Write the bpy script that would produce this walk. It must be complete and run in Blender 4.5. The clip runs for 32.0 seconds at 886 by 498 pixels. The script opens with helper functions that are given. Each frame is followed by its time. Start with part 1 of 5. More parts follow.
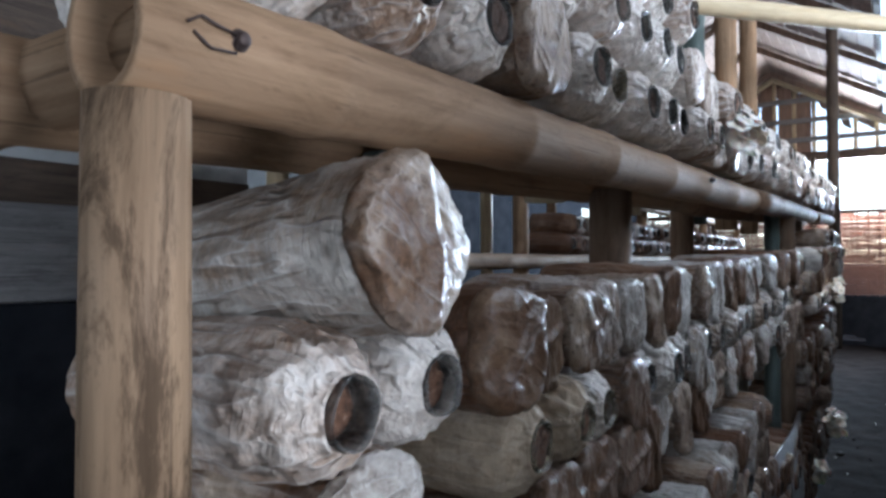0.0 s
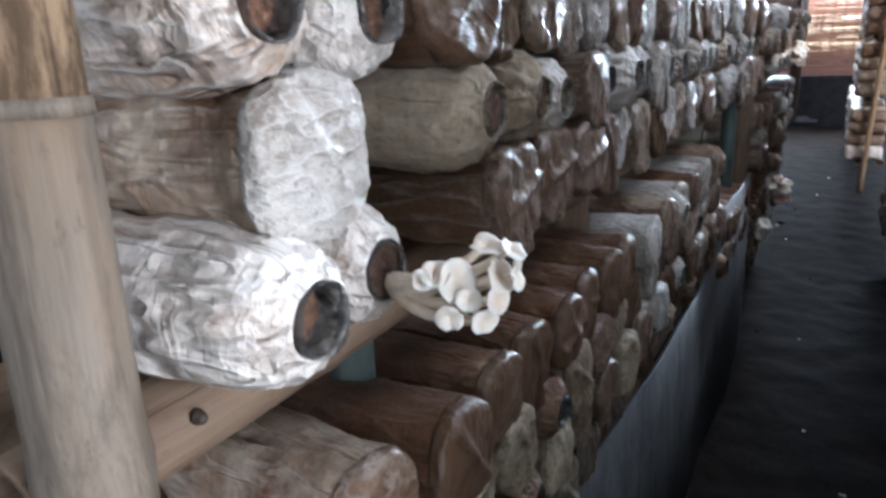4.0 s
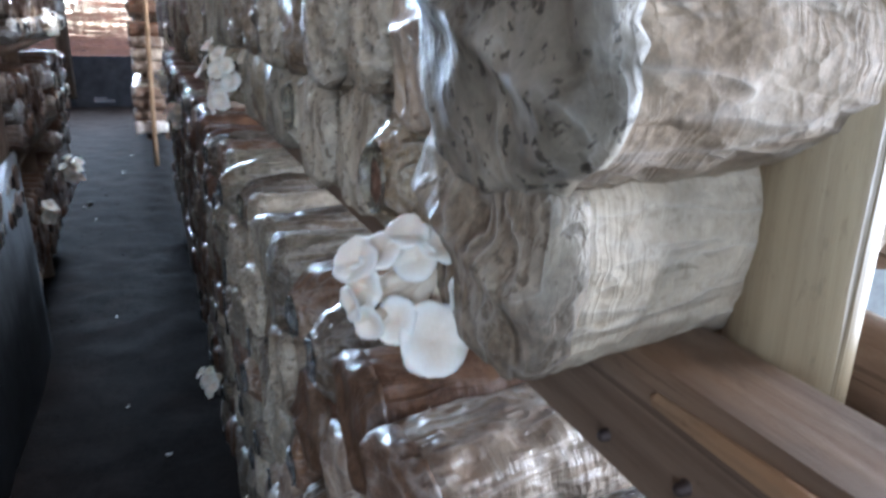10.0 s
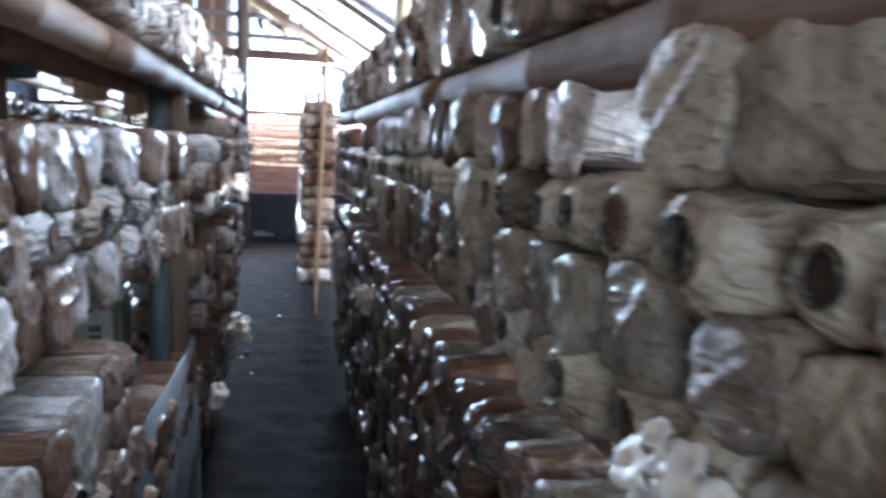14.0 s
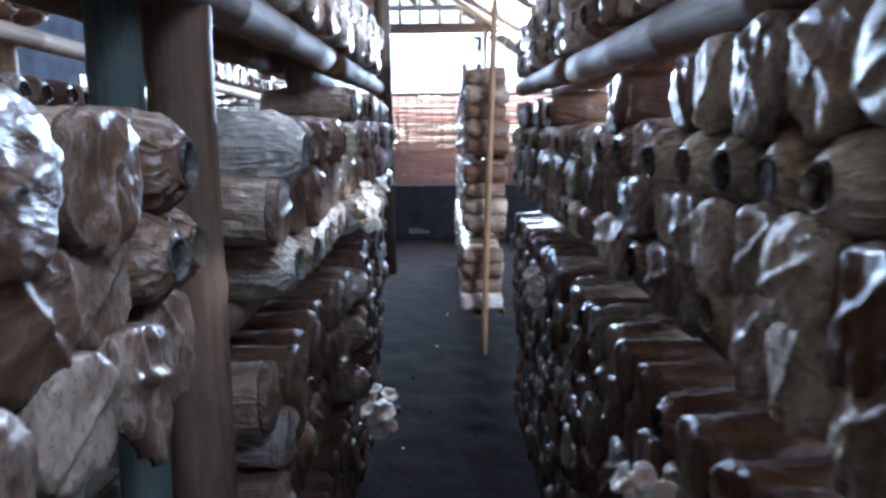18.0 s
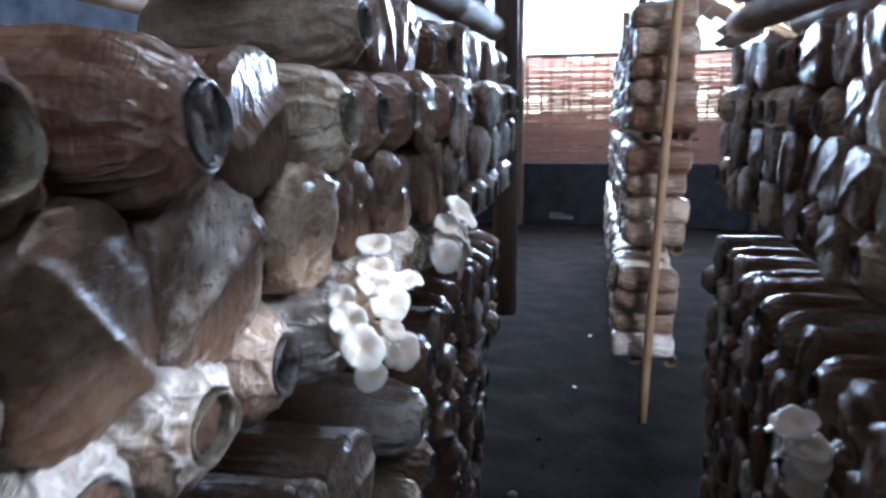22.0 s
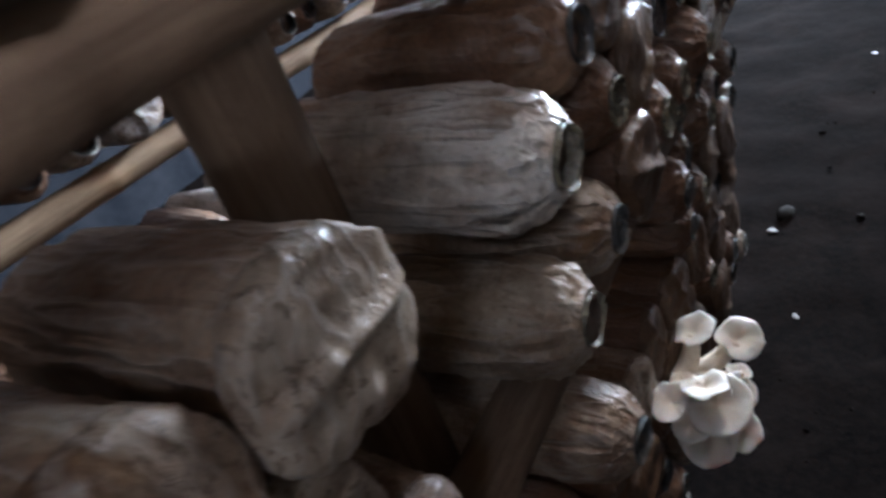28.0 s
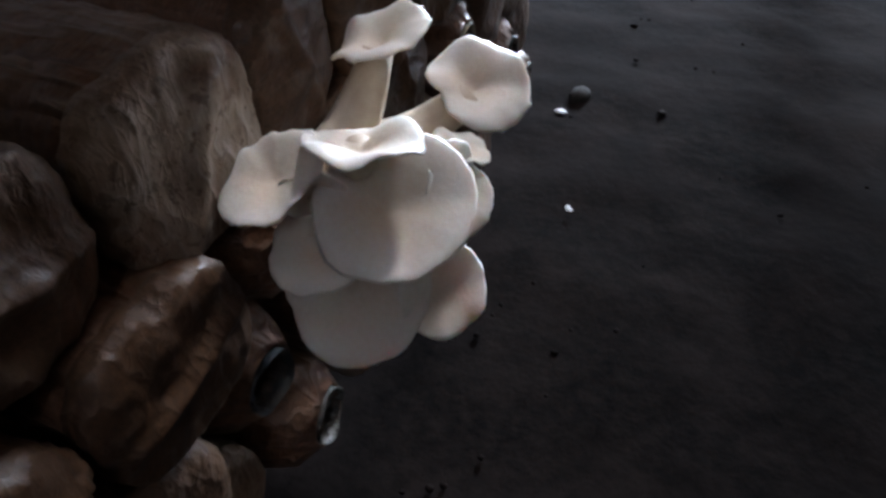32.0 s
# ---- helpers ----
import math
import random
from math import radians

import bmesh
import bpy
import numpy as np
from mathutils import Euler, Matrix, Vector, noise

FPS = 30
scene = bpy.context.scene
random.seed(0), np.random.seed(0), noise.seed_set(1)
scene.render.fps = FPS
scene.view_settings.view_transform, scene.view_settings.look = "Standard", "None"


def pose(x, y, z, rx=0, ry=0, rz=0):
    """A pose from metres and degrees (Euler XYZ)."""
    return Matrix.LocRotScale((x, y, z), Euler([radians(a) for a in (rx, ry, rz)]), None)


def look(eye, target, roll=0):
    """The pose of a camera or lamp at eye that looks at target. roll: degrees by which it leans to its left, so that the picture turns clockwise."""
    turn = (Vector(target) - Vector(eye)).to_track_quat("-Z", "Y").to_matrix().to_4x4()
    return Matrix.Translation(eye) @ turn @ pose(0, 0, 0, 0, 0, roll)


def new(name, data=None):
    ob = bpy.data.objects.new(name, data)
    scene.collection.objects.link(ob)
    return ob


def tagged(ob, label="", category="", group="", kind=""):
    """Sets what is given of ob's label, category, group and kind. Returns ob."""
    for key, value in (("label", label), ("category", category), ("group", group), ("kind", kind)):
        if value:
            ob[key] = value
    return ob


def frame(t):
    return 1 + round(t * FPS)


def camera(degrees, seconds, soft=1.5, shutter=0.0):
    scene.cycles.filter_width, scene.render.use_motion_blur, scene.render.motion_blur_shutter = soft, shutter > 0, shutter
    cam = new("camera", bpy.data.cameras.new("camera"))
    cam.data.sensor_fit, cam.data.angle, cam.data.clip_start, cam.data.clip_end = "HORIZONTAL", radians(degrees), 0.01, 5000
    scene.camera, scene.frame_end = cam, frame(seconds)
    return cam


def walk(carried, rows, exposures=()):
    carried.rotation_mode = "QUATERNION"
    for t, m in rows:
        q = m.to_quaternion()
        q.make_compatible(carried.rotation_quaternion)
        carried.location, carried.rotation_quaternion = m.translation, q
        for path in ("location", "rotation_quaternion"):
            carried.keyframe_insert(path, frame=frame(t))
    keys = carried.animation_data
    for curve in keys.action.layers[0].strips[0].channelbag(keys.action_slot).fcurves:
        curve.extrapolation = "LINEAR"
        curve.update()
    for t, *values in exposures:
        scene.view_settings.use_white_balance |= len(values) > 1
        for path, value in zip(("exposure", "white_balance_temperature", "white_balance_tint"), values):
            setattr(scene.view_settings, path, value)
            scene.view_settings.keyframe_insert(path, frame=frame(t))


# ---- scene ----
cam = camera(67.5, 32.0, soft=2.9, shutter=0.5)
PATH = [
    (0, (0.010, -0.241, 1.660), (-1.103, 1.420, 1.696), -0.1),
    (0.5, (0.004, -0.238, 1.645), (-1.126, 1.412, 1.618), -0.1),
    (1, (-0.006, -0.228, 1.631), (-1.142, 1.415, 1.529), -0.1),
    (1.5, (-0.012, -0.219, 1.610), (-1.162, 1.408, 1.430), -0.4),
    (2, (-0.012, -0.216, 1.599), (-1.151, 1.413, 1.377), -0.4),
    (2.5, (-0.007, -0.224, 1.575), (-1.139, 1.397, 1.278), -0.4),
    (4.5, (0.008, -0.195, 1.498), (-0.883, 1.483, 0.873), -2.6),
    (5, (0.027, -0.186, 1.487), (-0.734, 1.530, 0.800), -3.1),
    (5.5, (0.053, -0.167, 1.481), (-0.504, 1.616, 0.765), -2.7),
    (6, (0.089, -0.143, 1.469), (-0.212, 1.686, 0.719), -2.7),
    (6.5, (0.110, -0.141, 1.474), (0.044, 1.736, 0.786), -1.0),
    (7, (0.119, -0.136, 1.481), (0.248, 1.764, 0.870), 0.7),
    (7.5, (0.145, -0.120, 1.483), (0.514, 1.776, 0.963), 1.9),
    (8, (0.158, -0.102, 1.481), (0.659, 1.770, 0.983), 1.6),
    (8.5, (0.175, -0.082, 1.482), (0.751, 1.768, 0.988), 0.9),
    (9, (0.183, -0.077, 1.448), (0.728, 1.744, 0.825), -0.2),
    (9.5, (0.203, -0.067, 1.432), (0.854, 1.710, 0.786), 0.4),
    (10, (0.218, -0.054, 1.438), (0.988, 1.693, 0.842), 1.4),
    (10.5, (0.212, -0.045, 1.468), (1.027, 1.714, 0.975), 0.9),
    (11, (0.187, -0.053, 1.503), (0.965, 1.738, 1.071), 0.2),
    (11.5, (0.170, -0.033, 1.517), (0.938, 1.761, 1.080), 1.3),
    (12, (0.155, 0.053, 1.537), (0.940, 1.846, 1.124), -0.8),
    (12.5, (0.132, 0.146, 1.570), (0.738, 2.007, 1.158), -1.5),
    (13, (0.132, 0.297, 1.612), (0.626, 2.218, 1.355), -2.4),
    (13.5, (0.119, 0.501, 1.649), (0.777, 2.369, 1.372), -4.6),
    (14, (0.034, 0.639, 1.623), (0.476, 2.575, 1.381), 2.0),
    (14.5, (-0.015, 0.771, 1.670), (0.155, 2.748, 1.420), 0.1),
    (16.5, (0.016, 1.606, 1.640), (0.154, 3.586, 1.402), -0.8),
    (17, (0.038, 1.828, 1.645), (0.043, 3.804, 1.340), -0.6),
    (17.5, (0.043, 2.036, 1.633), (0.073, 4.011, 1.321), 0.4),
    (18, (0.002, 2.273, 1.655), (-0.016, 4.250, 1.354), -0.6),
    (18.5, (-0.016, 2.410, 1.648), (-0.190, 4.367, 1.275), -0.9),
    (19, (0.018, 2.631, 1.658), (-0.170, 4.596, 1.341), -2.1),
    (19.5, (0.013, 2.811, 1.656), (-0.134, 4.771, 1.286), 0.7),
    (20, (-0.028, 2.994, 1.662), (-0.201, 4.953, 1.297), 1.8),
    (20.5, (-0.031, 3.091, 1.661), (-0.200, 5.044, 1.264), 3.4),
    (21, (-0.008, 3.251, 1.674), (-0.297, 5.194, 1.298), 0.4),
    (21.5, (0.005, 3.384, 1.668), (-0.375, 5.297, 1.227), -0.4),
    (22, (-0.019, 3.563, 1.677), (-0.461, 5.475, 1.292), -0.5),
    (22.5, (-0.063, 3.639, 1.677), (-0.568, 5.505, 1.163), -1.3),
    (23, (-0.060, 3.658, 1.672), (-0.708, 5.467, 1.116), -4.0),
    (23.5, (-0.083, 3.748, 1.615), (-0.947, 5.392, 0.872), -6.4),
    (24, (-0.090, 3.818, 1.598), (-1.125, 5.342, 0.821), -8.2),
    (24.5, (-0.088, 3.881, 1.595), (-1.273, 5.318, 0.864), -8.3),
    (26.5, (-0.079, 3.995, 1.576), (-1.397, 5.249, 0.744), -14.7),
    (27, (-0.064, 4.026, 1.533), (-1.317, 5.318, 0.659), -15.8),
    (27.5, (-0.070, 4.066, 1.487), (-1.280, 5.362, 0.561), -18.6),
    (28, (-0.081, 4.133, 1.412), (-1.172, 5.474, 0.405), -20.6),
    (28.5, (-0.088, 4.221, 1.341), (-1.046, 5.671, 0.350), -18.1),
    (29, (-0.080, 4.298, 1.262), (-0.907, 5.772, 0.193), -16.4),
    (29.5, (-0.097, 4.379, 1.161), (-0.822, 5.889, 0.069), -12.6),
    (30, (-0.105, 4.434, 1.058), (-0.751, 5.916, -0.120), -9.7),
    (30.5, (-0.106, 4.477, 0.969), (-0.734, 5.958, -0.219), -5.9),
    (31, (-0.112, 4.509, 0.891), (-0.708, 5.982, -0.324), -4.0),
    (31.5, (-0.128, 4.542, 0.844), (-0.680, 6.019, -0.387), -0.2),
    (32, (-0.143, 4.566, 0.812), (-0.646, 6.045, -0.438), 1.3),
]
walk(cam, [(t, look(eye, target, roll)) for t, eye, target, roll in PATH], exposures=[
    (0.0, 1.55, 5600, 9), (1.0, 1.8, 5600, 9), (2.5, 1.92, 5650, 9), (4.5, 2.3, 5800, 10), (6.0, 2.6, 5600, 8), (7.0, 3.25, 5150, 6), (8.0, 3.0, 5600, 8), (10.0, 2.9, 5300, 9), (12.0, 3.05, 5050, 7), (13.0, 2.9, 5050, 7),
    (14.0, 2.6, 5300, 10), (17.0, 2.2, 5150, 10), (19.0, 2.25, 5000, 11), (21.0, 2.1, 5050, 11), (22.5, 2.0, 5250, 11), (24.5, 1.65, 5350, 11), (26.5, 1.6, 5400, 12), (27.0, 1.85, 5500, 13), (27.5, 2.2, 5550, 12), (28.0, 2.55, 5850, 13),
    (28.6, 2.7, 5400, 12), (29.2, 2.75, 5200, 11), (30.0, 2.65, 5800, 13), (31.0, 2.7, 5850, 13), (32.0, 2.55, 5900, 14)])

# ---- world and light ----
world = bpy.data.worlds.new("world")
scene.world = world
world.use_nodes = True
wn, wl = world.node_tree.nodes, world.node_tree.links
sky = wn.new("ShaderNodeTexSky")
sky.sky_type, sky.sun_disc = "NISHITA", False
sky.sun_elevation, sky.sun_rotation = radians(50), radians(20)
wn["Background"].inputs["Strength"].default_value = 0.12
wl.new(sky.outputs[0], wn["Background"].inputs["Color"])

sun = new("sun", bpy.data.lights.new("sun", "SUN"))
sun.data.energy, sun.data.angle, sun.data.color = 1.2, radians(12), (1.0, 0.96, 0.9)
sun.matrix_world = look((3, 20, 25), (0, 8, 0))


def area_lamp(name, eye, target, sx, sy, watts, colour):
    """Daylight standing in an opening of the building, or fill added out of view."""
    d = bpy.data.lights.new(name, "AREA")
    d.shape, d.size, d.size_y, d.energy, d.color = "RECTANGLE", sx, sy, watts, colour
    ob = new(name, d)
    ob.matrix_world = look(eye, target)
    return ob


END_Y = 12.6
area_lamp("daylight_end_opening", (0.3, END_Y + 0.25, 2.95), (0.1, 4.0, 1.2), 2.6, 0.85, 800, (0.80, 0.91, 1.0))
# added fill from behind the start; its doorway is unseen
area_lamp("fill_behind_start", (-1.5, -2.4, 1.5), (-2.6, 1.5, 1.8), 0.9, 1.9, 7, (0.95, 0.97, 1.0))
# added fill on the first left bags; no door is known on this side
area_lamp("fill_right_of_start", (3.05, -0.2, 1.45), (-0.3, 0.2, 1.5), 1.2, 1.7, 52, (0.97, 0.98, 1.0))
area_lamp("daylight_left_windows", (-3.85, 10.8, 2.3), (-0.5, 8.5, 1.8), 2.3, 0.35, 12, (0.88, 0.94, 1.0))
# added fill over the unseen right wall, its eaves opening made up
area_lamp("fill_over_right_wall", (3.05, 1.9, 2.2), (-0.3, 1.9, 1.4), 3.4, 0.4, 38, (0.86, 0.93, 1.0))
area_lamp("daylight_roof_gap", (2.5, 4.1, 2.50), (-0.3, 4.15, 1.46), 0.9, 0.14, 48, (1.0, 0.98, 0.95))
# added fill through an invented roof hole, out of view
area_lamp("fill_roof_near", (1.1, 1.75, 3.27), (-0.35, 1.7, 1.2), 0.4, 0.9, 11, (0.86, 0.93, 1.0))
# added fill from a made-up slit above the aisle, for rims and mushrooms
area_lamp("fill_above_aisle", (0.05, 6.4, 3.88), (0.05, 6.4, 0.0), 0.12, 5.5, 2.5, (0.88, 0.94, 1.0))


# ---- materials ----
def material(name, rough=0.6, metal=0.0, spec=0.5):
    m = bpy.data.materials.new(name)
    m.use_nodes = True
    b = m.node_tree.nodes["Principled BSDF"]
    b.inputs["Roughness"].default_value = rough
    b.inputs["Metallic"].default_value = metal
    b.inputs["Specular IOR Level"].default_value = spec
    return m, m.node_tree.nodes, m.node_tree.links, b


def own_random(n, l):
    """A number of its own for each object and for each loose piece of a joined one."""
    oi, geo = n.new("ShaderNodeObjectInfo"), n.new("ShaderNodeNewGeometry")
    add, fr = n.new("ShaderNodeMath"), n.new("ShaderNodeMath")
    add.operation, fr.operation = "ADD", "FRACT"
    l.new(oi.outputs["Random"], add.inputs[0])
    l.new(geo.outputs["Random Per Island"], add.inputs[1])
    l.new(add.outputs[0], fr.inputs[0])
    return fr.outputs[0]


def mapped(n, l, scale, shift=True):
    """Object coordinates, stretched, and shifted for each piece by its own random number."""
    tc = n.new("ShaderNodeTexCoord")
    mp = n.new("ShaderNodeMapping")
    mp.inputs["Scale"].default_value = scale
    l.new(tc.outputs["Object"], mp.inputs["Vector"])
    if shift:
        mul = n.new("ShaderNodeMath")
        mul.operation, mul.inputs[1].default_value = "MULTIPLY", 37.0
        l.new(own_random(n, l), mul.inputs[0])
        l.new(mul.outputs[0], mp.inputs["Location"])
    return mp.outputs["Vector"]


def noise_tex(n, l, vec, scale, detail=4.0, rough=0.6, distort=0.0):
    t = n.new("ShaderNodeTexNoise")
    t.inputs["Scale"].default_value, t.inputs["Detail"].default_value = scale, detail
    t.inputs["Roughness"].default_value, t.inputs["Distortion"].default_value = rough, distort
    l.new(vec, t.inputs["Vector"])
    return t.outputs["Fac"]


def ramp(n, l, fac, stops):
    r = n.new("ShaderNodeValToRGB")
    e = r.color_ramp.elements
    while len(e) < len(stops):
        e.new(0.5)
    for el, (p, c) in zip(e, stops):
        el.position, el.color = p, (*c, 1)
    l.new(fac, r.inputs["Fac"])
    return r.outputs["Color"]


def mix(n, l, fac, a, b, mode="MIX"):
    m = n.new("ShaderNodeMix")
    m.data_type, m.blend_type = "RGBA", mode
    for sock, v in ((m.inputs[0], fac), (m.inputs[6], a), (m.inputs[7], b)):
        if hasattr(v, "is_linked"):
            l.new(v, sock)
        elif isinstance(v, (int, float)):
            sock.default_value = v
        else:
            sock.default_value = (*v, 1)
    return m.outputs[2]


def bump(n, l, b, height, strength, distance, normal=None):
    k = n.new("ShaderNodeBump")
    k.inputs["Strength"].default_value, k.inputs["Distance"].default_value = strength, distance
    l.new(height, k.inputs["Height"])
    if normal:
        l.new(normal, k.inputs["Normal"])
    l.new(k.outputs[0], b.inputs["Normal"])
    return k.outputs[0]


def math_node(n, l, op, a, b=0.0):
    k = n.new("ShaderNodeMath")
    k.operation = op
    for sock, v in zip(k.inputs, (a, b)):
        if hasattr(v, "is_linked"):
            l.new(v, sock)
        else:
            sock.default_value = v
    return k.outputs[0]


def ridged(n, l, fac):
    """Thin crests where a noise passes its middle value."""
    d = math_node(n, l, "ABSOLUTE", math_node(n, l, "SUBTRACT", fac, 0.5))
    return math_node(n, l, "SUBTRACT", 1.0, math_node(n, l, "MULTIPLY", d, 9.0))


def facets(n, l, vec, scale, warp=0.5):
    """The flat facets and sharp edges of crinkled film."""
    bend = n.new("ShaderNodeTexNoise")
    bend.inputs["Scale"].default_value, bend.inputs["Detail"].default_value = scale * 0.45, 2.0
    l.new(vec, bend.inputs["Vector"])
    shift, total = n.new("ShaderNodeVectorMath"), n.new("ShaderNodeVectorMath")
    shift.operation, total.operation = "SCALE", "ADD"
    shift.inputs["Scale"].default_value = warp / scale * 4
    l.new(bend.outputs["Color"], shift.inputs[0])
    l.new(vec, total.inputs[0])
    l.new(shift.outputs[0], total.inputs[1])
    k = n.new("ShaderNodeTexVoronoi")
    k.inputs["Scale"].default_value = scale
    l.new(total.outputs[0], k.inputs["Vector"])
    return k.outputs["Distance"]


def bag_material(name, brown, pale, low, high, film=0.5, rough=0.44, coat=0.42, relief=0.8, flat=False, holes=0.3, rust=0.35, spec=0.3, vary=0.28):
    """Sawdust and mycelium seen through crumpled clear film. low, high: the noise values between which brown turns pale."""
    m, n, l, b = material(name, rough, 0.0, spec)
    v = mapped(n, l, (1, 1, 1))
    rnd = own_random(n, l)
    patch = noise_tex(n, l, v, 9, 7, 0.66, 0.4)
    patch = math_node(n, l, "ADD", patch, math_node(n, l, "MULTIPLY", math_node(n, l, "SUBTRACT", rnd, 0.5), vary))
    speck = noise_tex(n, l, v, 230, 3, 0.7)
    saw = ramp(n, l, speck, [(0.36, tuple(c * 0.6 for c in brown)), (0.62, brown)])
    myc = ramp(n, l, noise_tex(n, l, v, 60, 6, 0.75), [(0.34, tuple(c * 0.7 for c in pale)), (0.60, pale)])
    col = mix(n, l, ramp(n, l, patch, [(low, (0, 0, 0)), (high, (1, 1, 1))]), saw, myc)
    stain = ramp(n, l, noise_tex(n, l, v, 15, 4, 0.6, 0.8), [(0.60, (0, 0, 0)), (0.72, (1, 1, 1))])
    col = mix(n, l, math_node(n, l, "MULTIPLY", stain, rust), col, (0.30, 0.16, 0.06))
    # long creases fan out from the neck, fine ones run round the bag, broad folds cross both
    long_v, round_v, end_v = mapped(n, l, (0.16, 1, 1)), mapped(n, l, (1, 0.10, 0.10)), mapped(n, l, (1, 1, 0.5))
    area = ramp(n, l, noise_tex(n, l, v, 10, 2, 0.5), [(0.34, (0, 0, 0)), (0.52, (1, 1, 1))])
    crease = ridged(n, l, noise_tex(n, l, end_v if flat else long_v, 42, 2, 0.45, 0.3))
    hoops = ridged(n, l, noise_tex(n, l, end_v if flat else round_v, 150, 3, 0.55, 0.5))
    crease, hoops = (math_node(n, l, "MAXIMUM", q, 0.0) for q in (crease, hoops))
    broad = facets(n, l, end_v if flat else mapped(n, l, (0.45, 1, 1)), 34)
    small = facets(n, l, end_v if flat else mapped(n, l, (0.8, 1, 1)), 85, 0.5)
    hoops = math_node(n, l, "MULTIPLY", hoops, area)
    lines = math_node(n, l, "MAXIMUM", crease, math_node(n, l, "MULTIPLY", hoops, 0.8))
    stand_off = ramp(n, l, noise_tex(n, l, end_v if flat else mapped(n, l, (0.5, 1, 1)), 20, 4, 0.55, 0.3), [(0.48, (0, 0, 0)), (0.68, (1, 1, 1))])
    # where the film stands off the filling it looks milky
    white = math_node(n, l, "MAXIMUM", math_node(n, l, "MULTIPLY", stand_off, 0.5), math_node(n, l, "POWER", lines, 3.0))
    col = mix(n, l, math_node(n, l, "MULTIPLY", white, film), col, (0.68, 0.65, 0.62))
    pit = ramp(n, l, noise_tex(n, l, v, 125, 3, 0.6, 0.2), [(0.57, (0, 0, 0)), (0.63, (1, 1, 1))])
    col = mix(n, l, math_node(n, l, "MULTIPLY", pit, holes), col, tuple(c * 0.5 for c in brown))
    l.new(col, b.inputs["Base Color"])
    l.new(math_node(n, l, "ADD", math_node(n, l, "MULTIPLY", stand_off, -0.1), rough + 0.05), b.inputs["Roughness"])
    b.inputs["Coat Weight"].default_value, b.inputs["Coat Roughness"].default_value = coat, 0.26
    hgt = math_node(n, l, "ADD", math_node(n, l, "MULTIPLY", crease, 0.6 if flat else 1.0), math_node(n, l, "MULTIPLY", hoops, 0.16))
    hgt = math_node(n, l, "ADD", hgt, math_node(n, l, "MULTIPLY", broad, 1.5))
    hgt = math_node(n, l, "ADD", hgt, math_node(n, l, "MULTIPLY", small, 0.6))
    hgt = math_node(n, l, "ADD", hgt, math_node(n, l, "MULTIPLY", stand_off, 0.5))
    k = n.new("ShaderNodeBump")
    k.inputs["Strength"].default_value, k.inputs["Distance"].default_value = relief, 0.0034
    l.new(hgt, k.inputs["Height"])
    k2 = n.new("ShaderNodeBump")
    k2.inputs["Strength"].default_value, k2.inputs["Distance"].default_value = 0.2, 0.001
    l.new(math_node(n, l, "SUBTRACT", speck, pit), k2.inputs["Height"])
    l.new(k.outputs[0], k2.inputs["Normal"])
    l.new(k2.outputs[0], b.inputs["Normal"])
    l.new(k.outputs[0], b.inputs["Coat Normal"])
    return m


BAG_WHITE = bag_material("bag_mycelium_white", (0.36, 0.24, 0.165), (0.82, 0.755, 0.69), 0.33, 0.56, 0.6, relief=1.1, rust=0.4)
BAG_MIXED = bag_material("bag_half_grown", (0.18, 0.098, 0.054), (0.50, 0.395, 0.295), 0.46, 0.72, 0.2, coat=0.32)
BAG_BROWN = bag_material("bag_brown_sawdust", (0.145, 0.068, 0.035), (0.35, 0.22, 0.14), 0.56, 0.86, 0.06, coat=0.3, relief=0.6, rust=0.2)
BAG_BEIGE = bag_material("bag_beige_spent", (0.27, 0.185, 0.10), (0.64, 0.55, 0.405), 0.34, 0.54, 0.25, relief=1.0, rust=0.45)
BAG_DRY = bag_material("bag_dry_beige", (0.25, 0.18, 0.12), (0.47, 0.38, 0.28), 0.36, 0.60, 0.15, 0.68, 0.0, 0.7, holes=0.25, rust=0.3, spec=0.08)
BAG_OLIVE = bag_material("bag_olive_sawdust", (0.12, 0.083, 0.052), (0.33, 0.275, 0.19), 0.46, 0.72, 0.22, 0.5, 0.2, 0.8, holes=0.5, rust=0.2)
BAG_GREY = bag_material("bag_mycelium_grey", (0.22, 0.15, 0.10), (0.56, 0.525, 0.48), 0.36, 0.58, 0.5, relief=1.0, holes=0.22, rust=0.5)
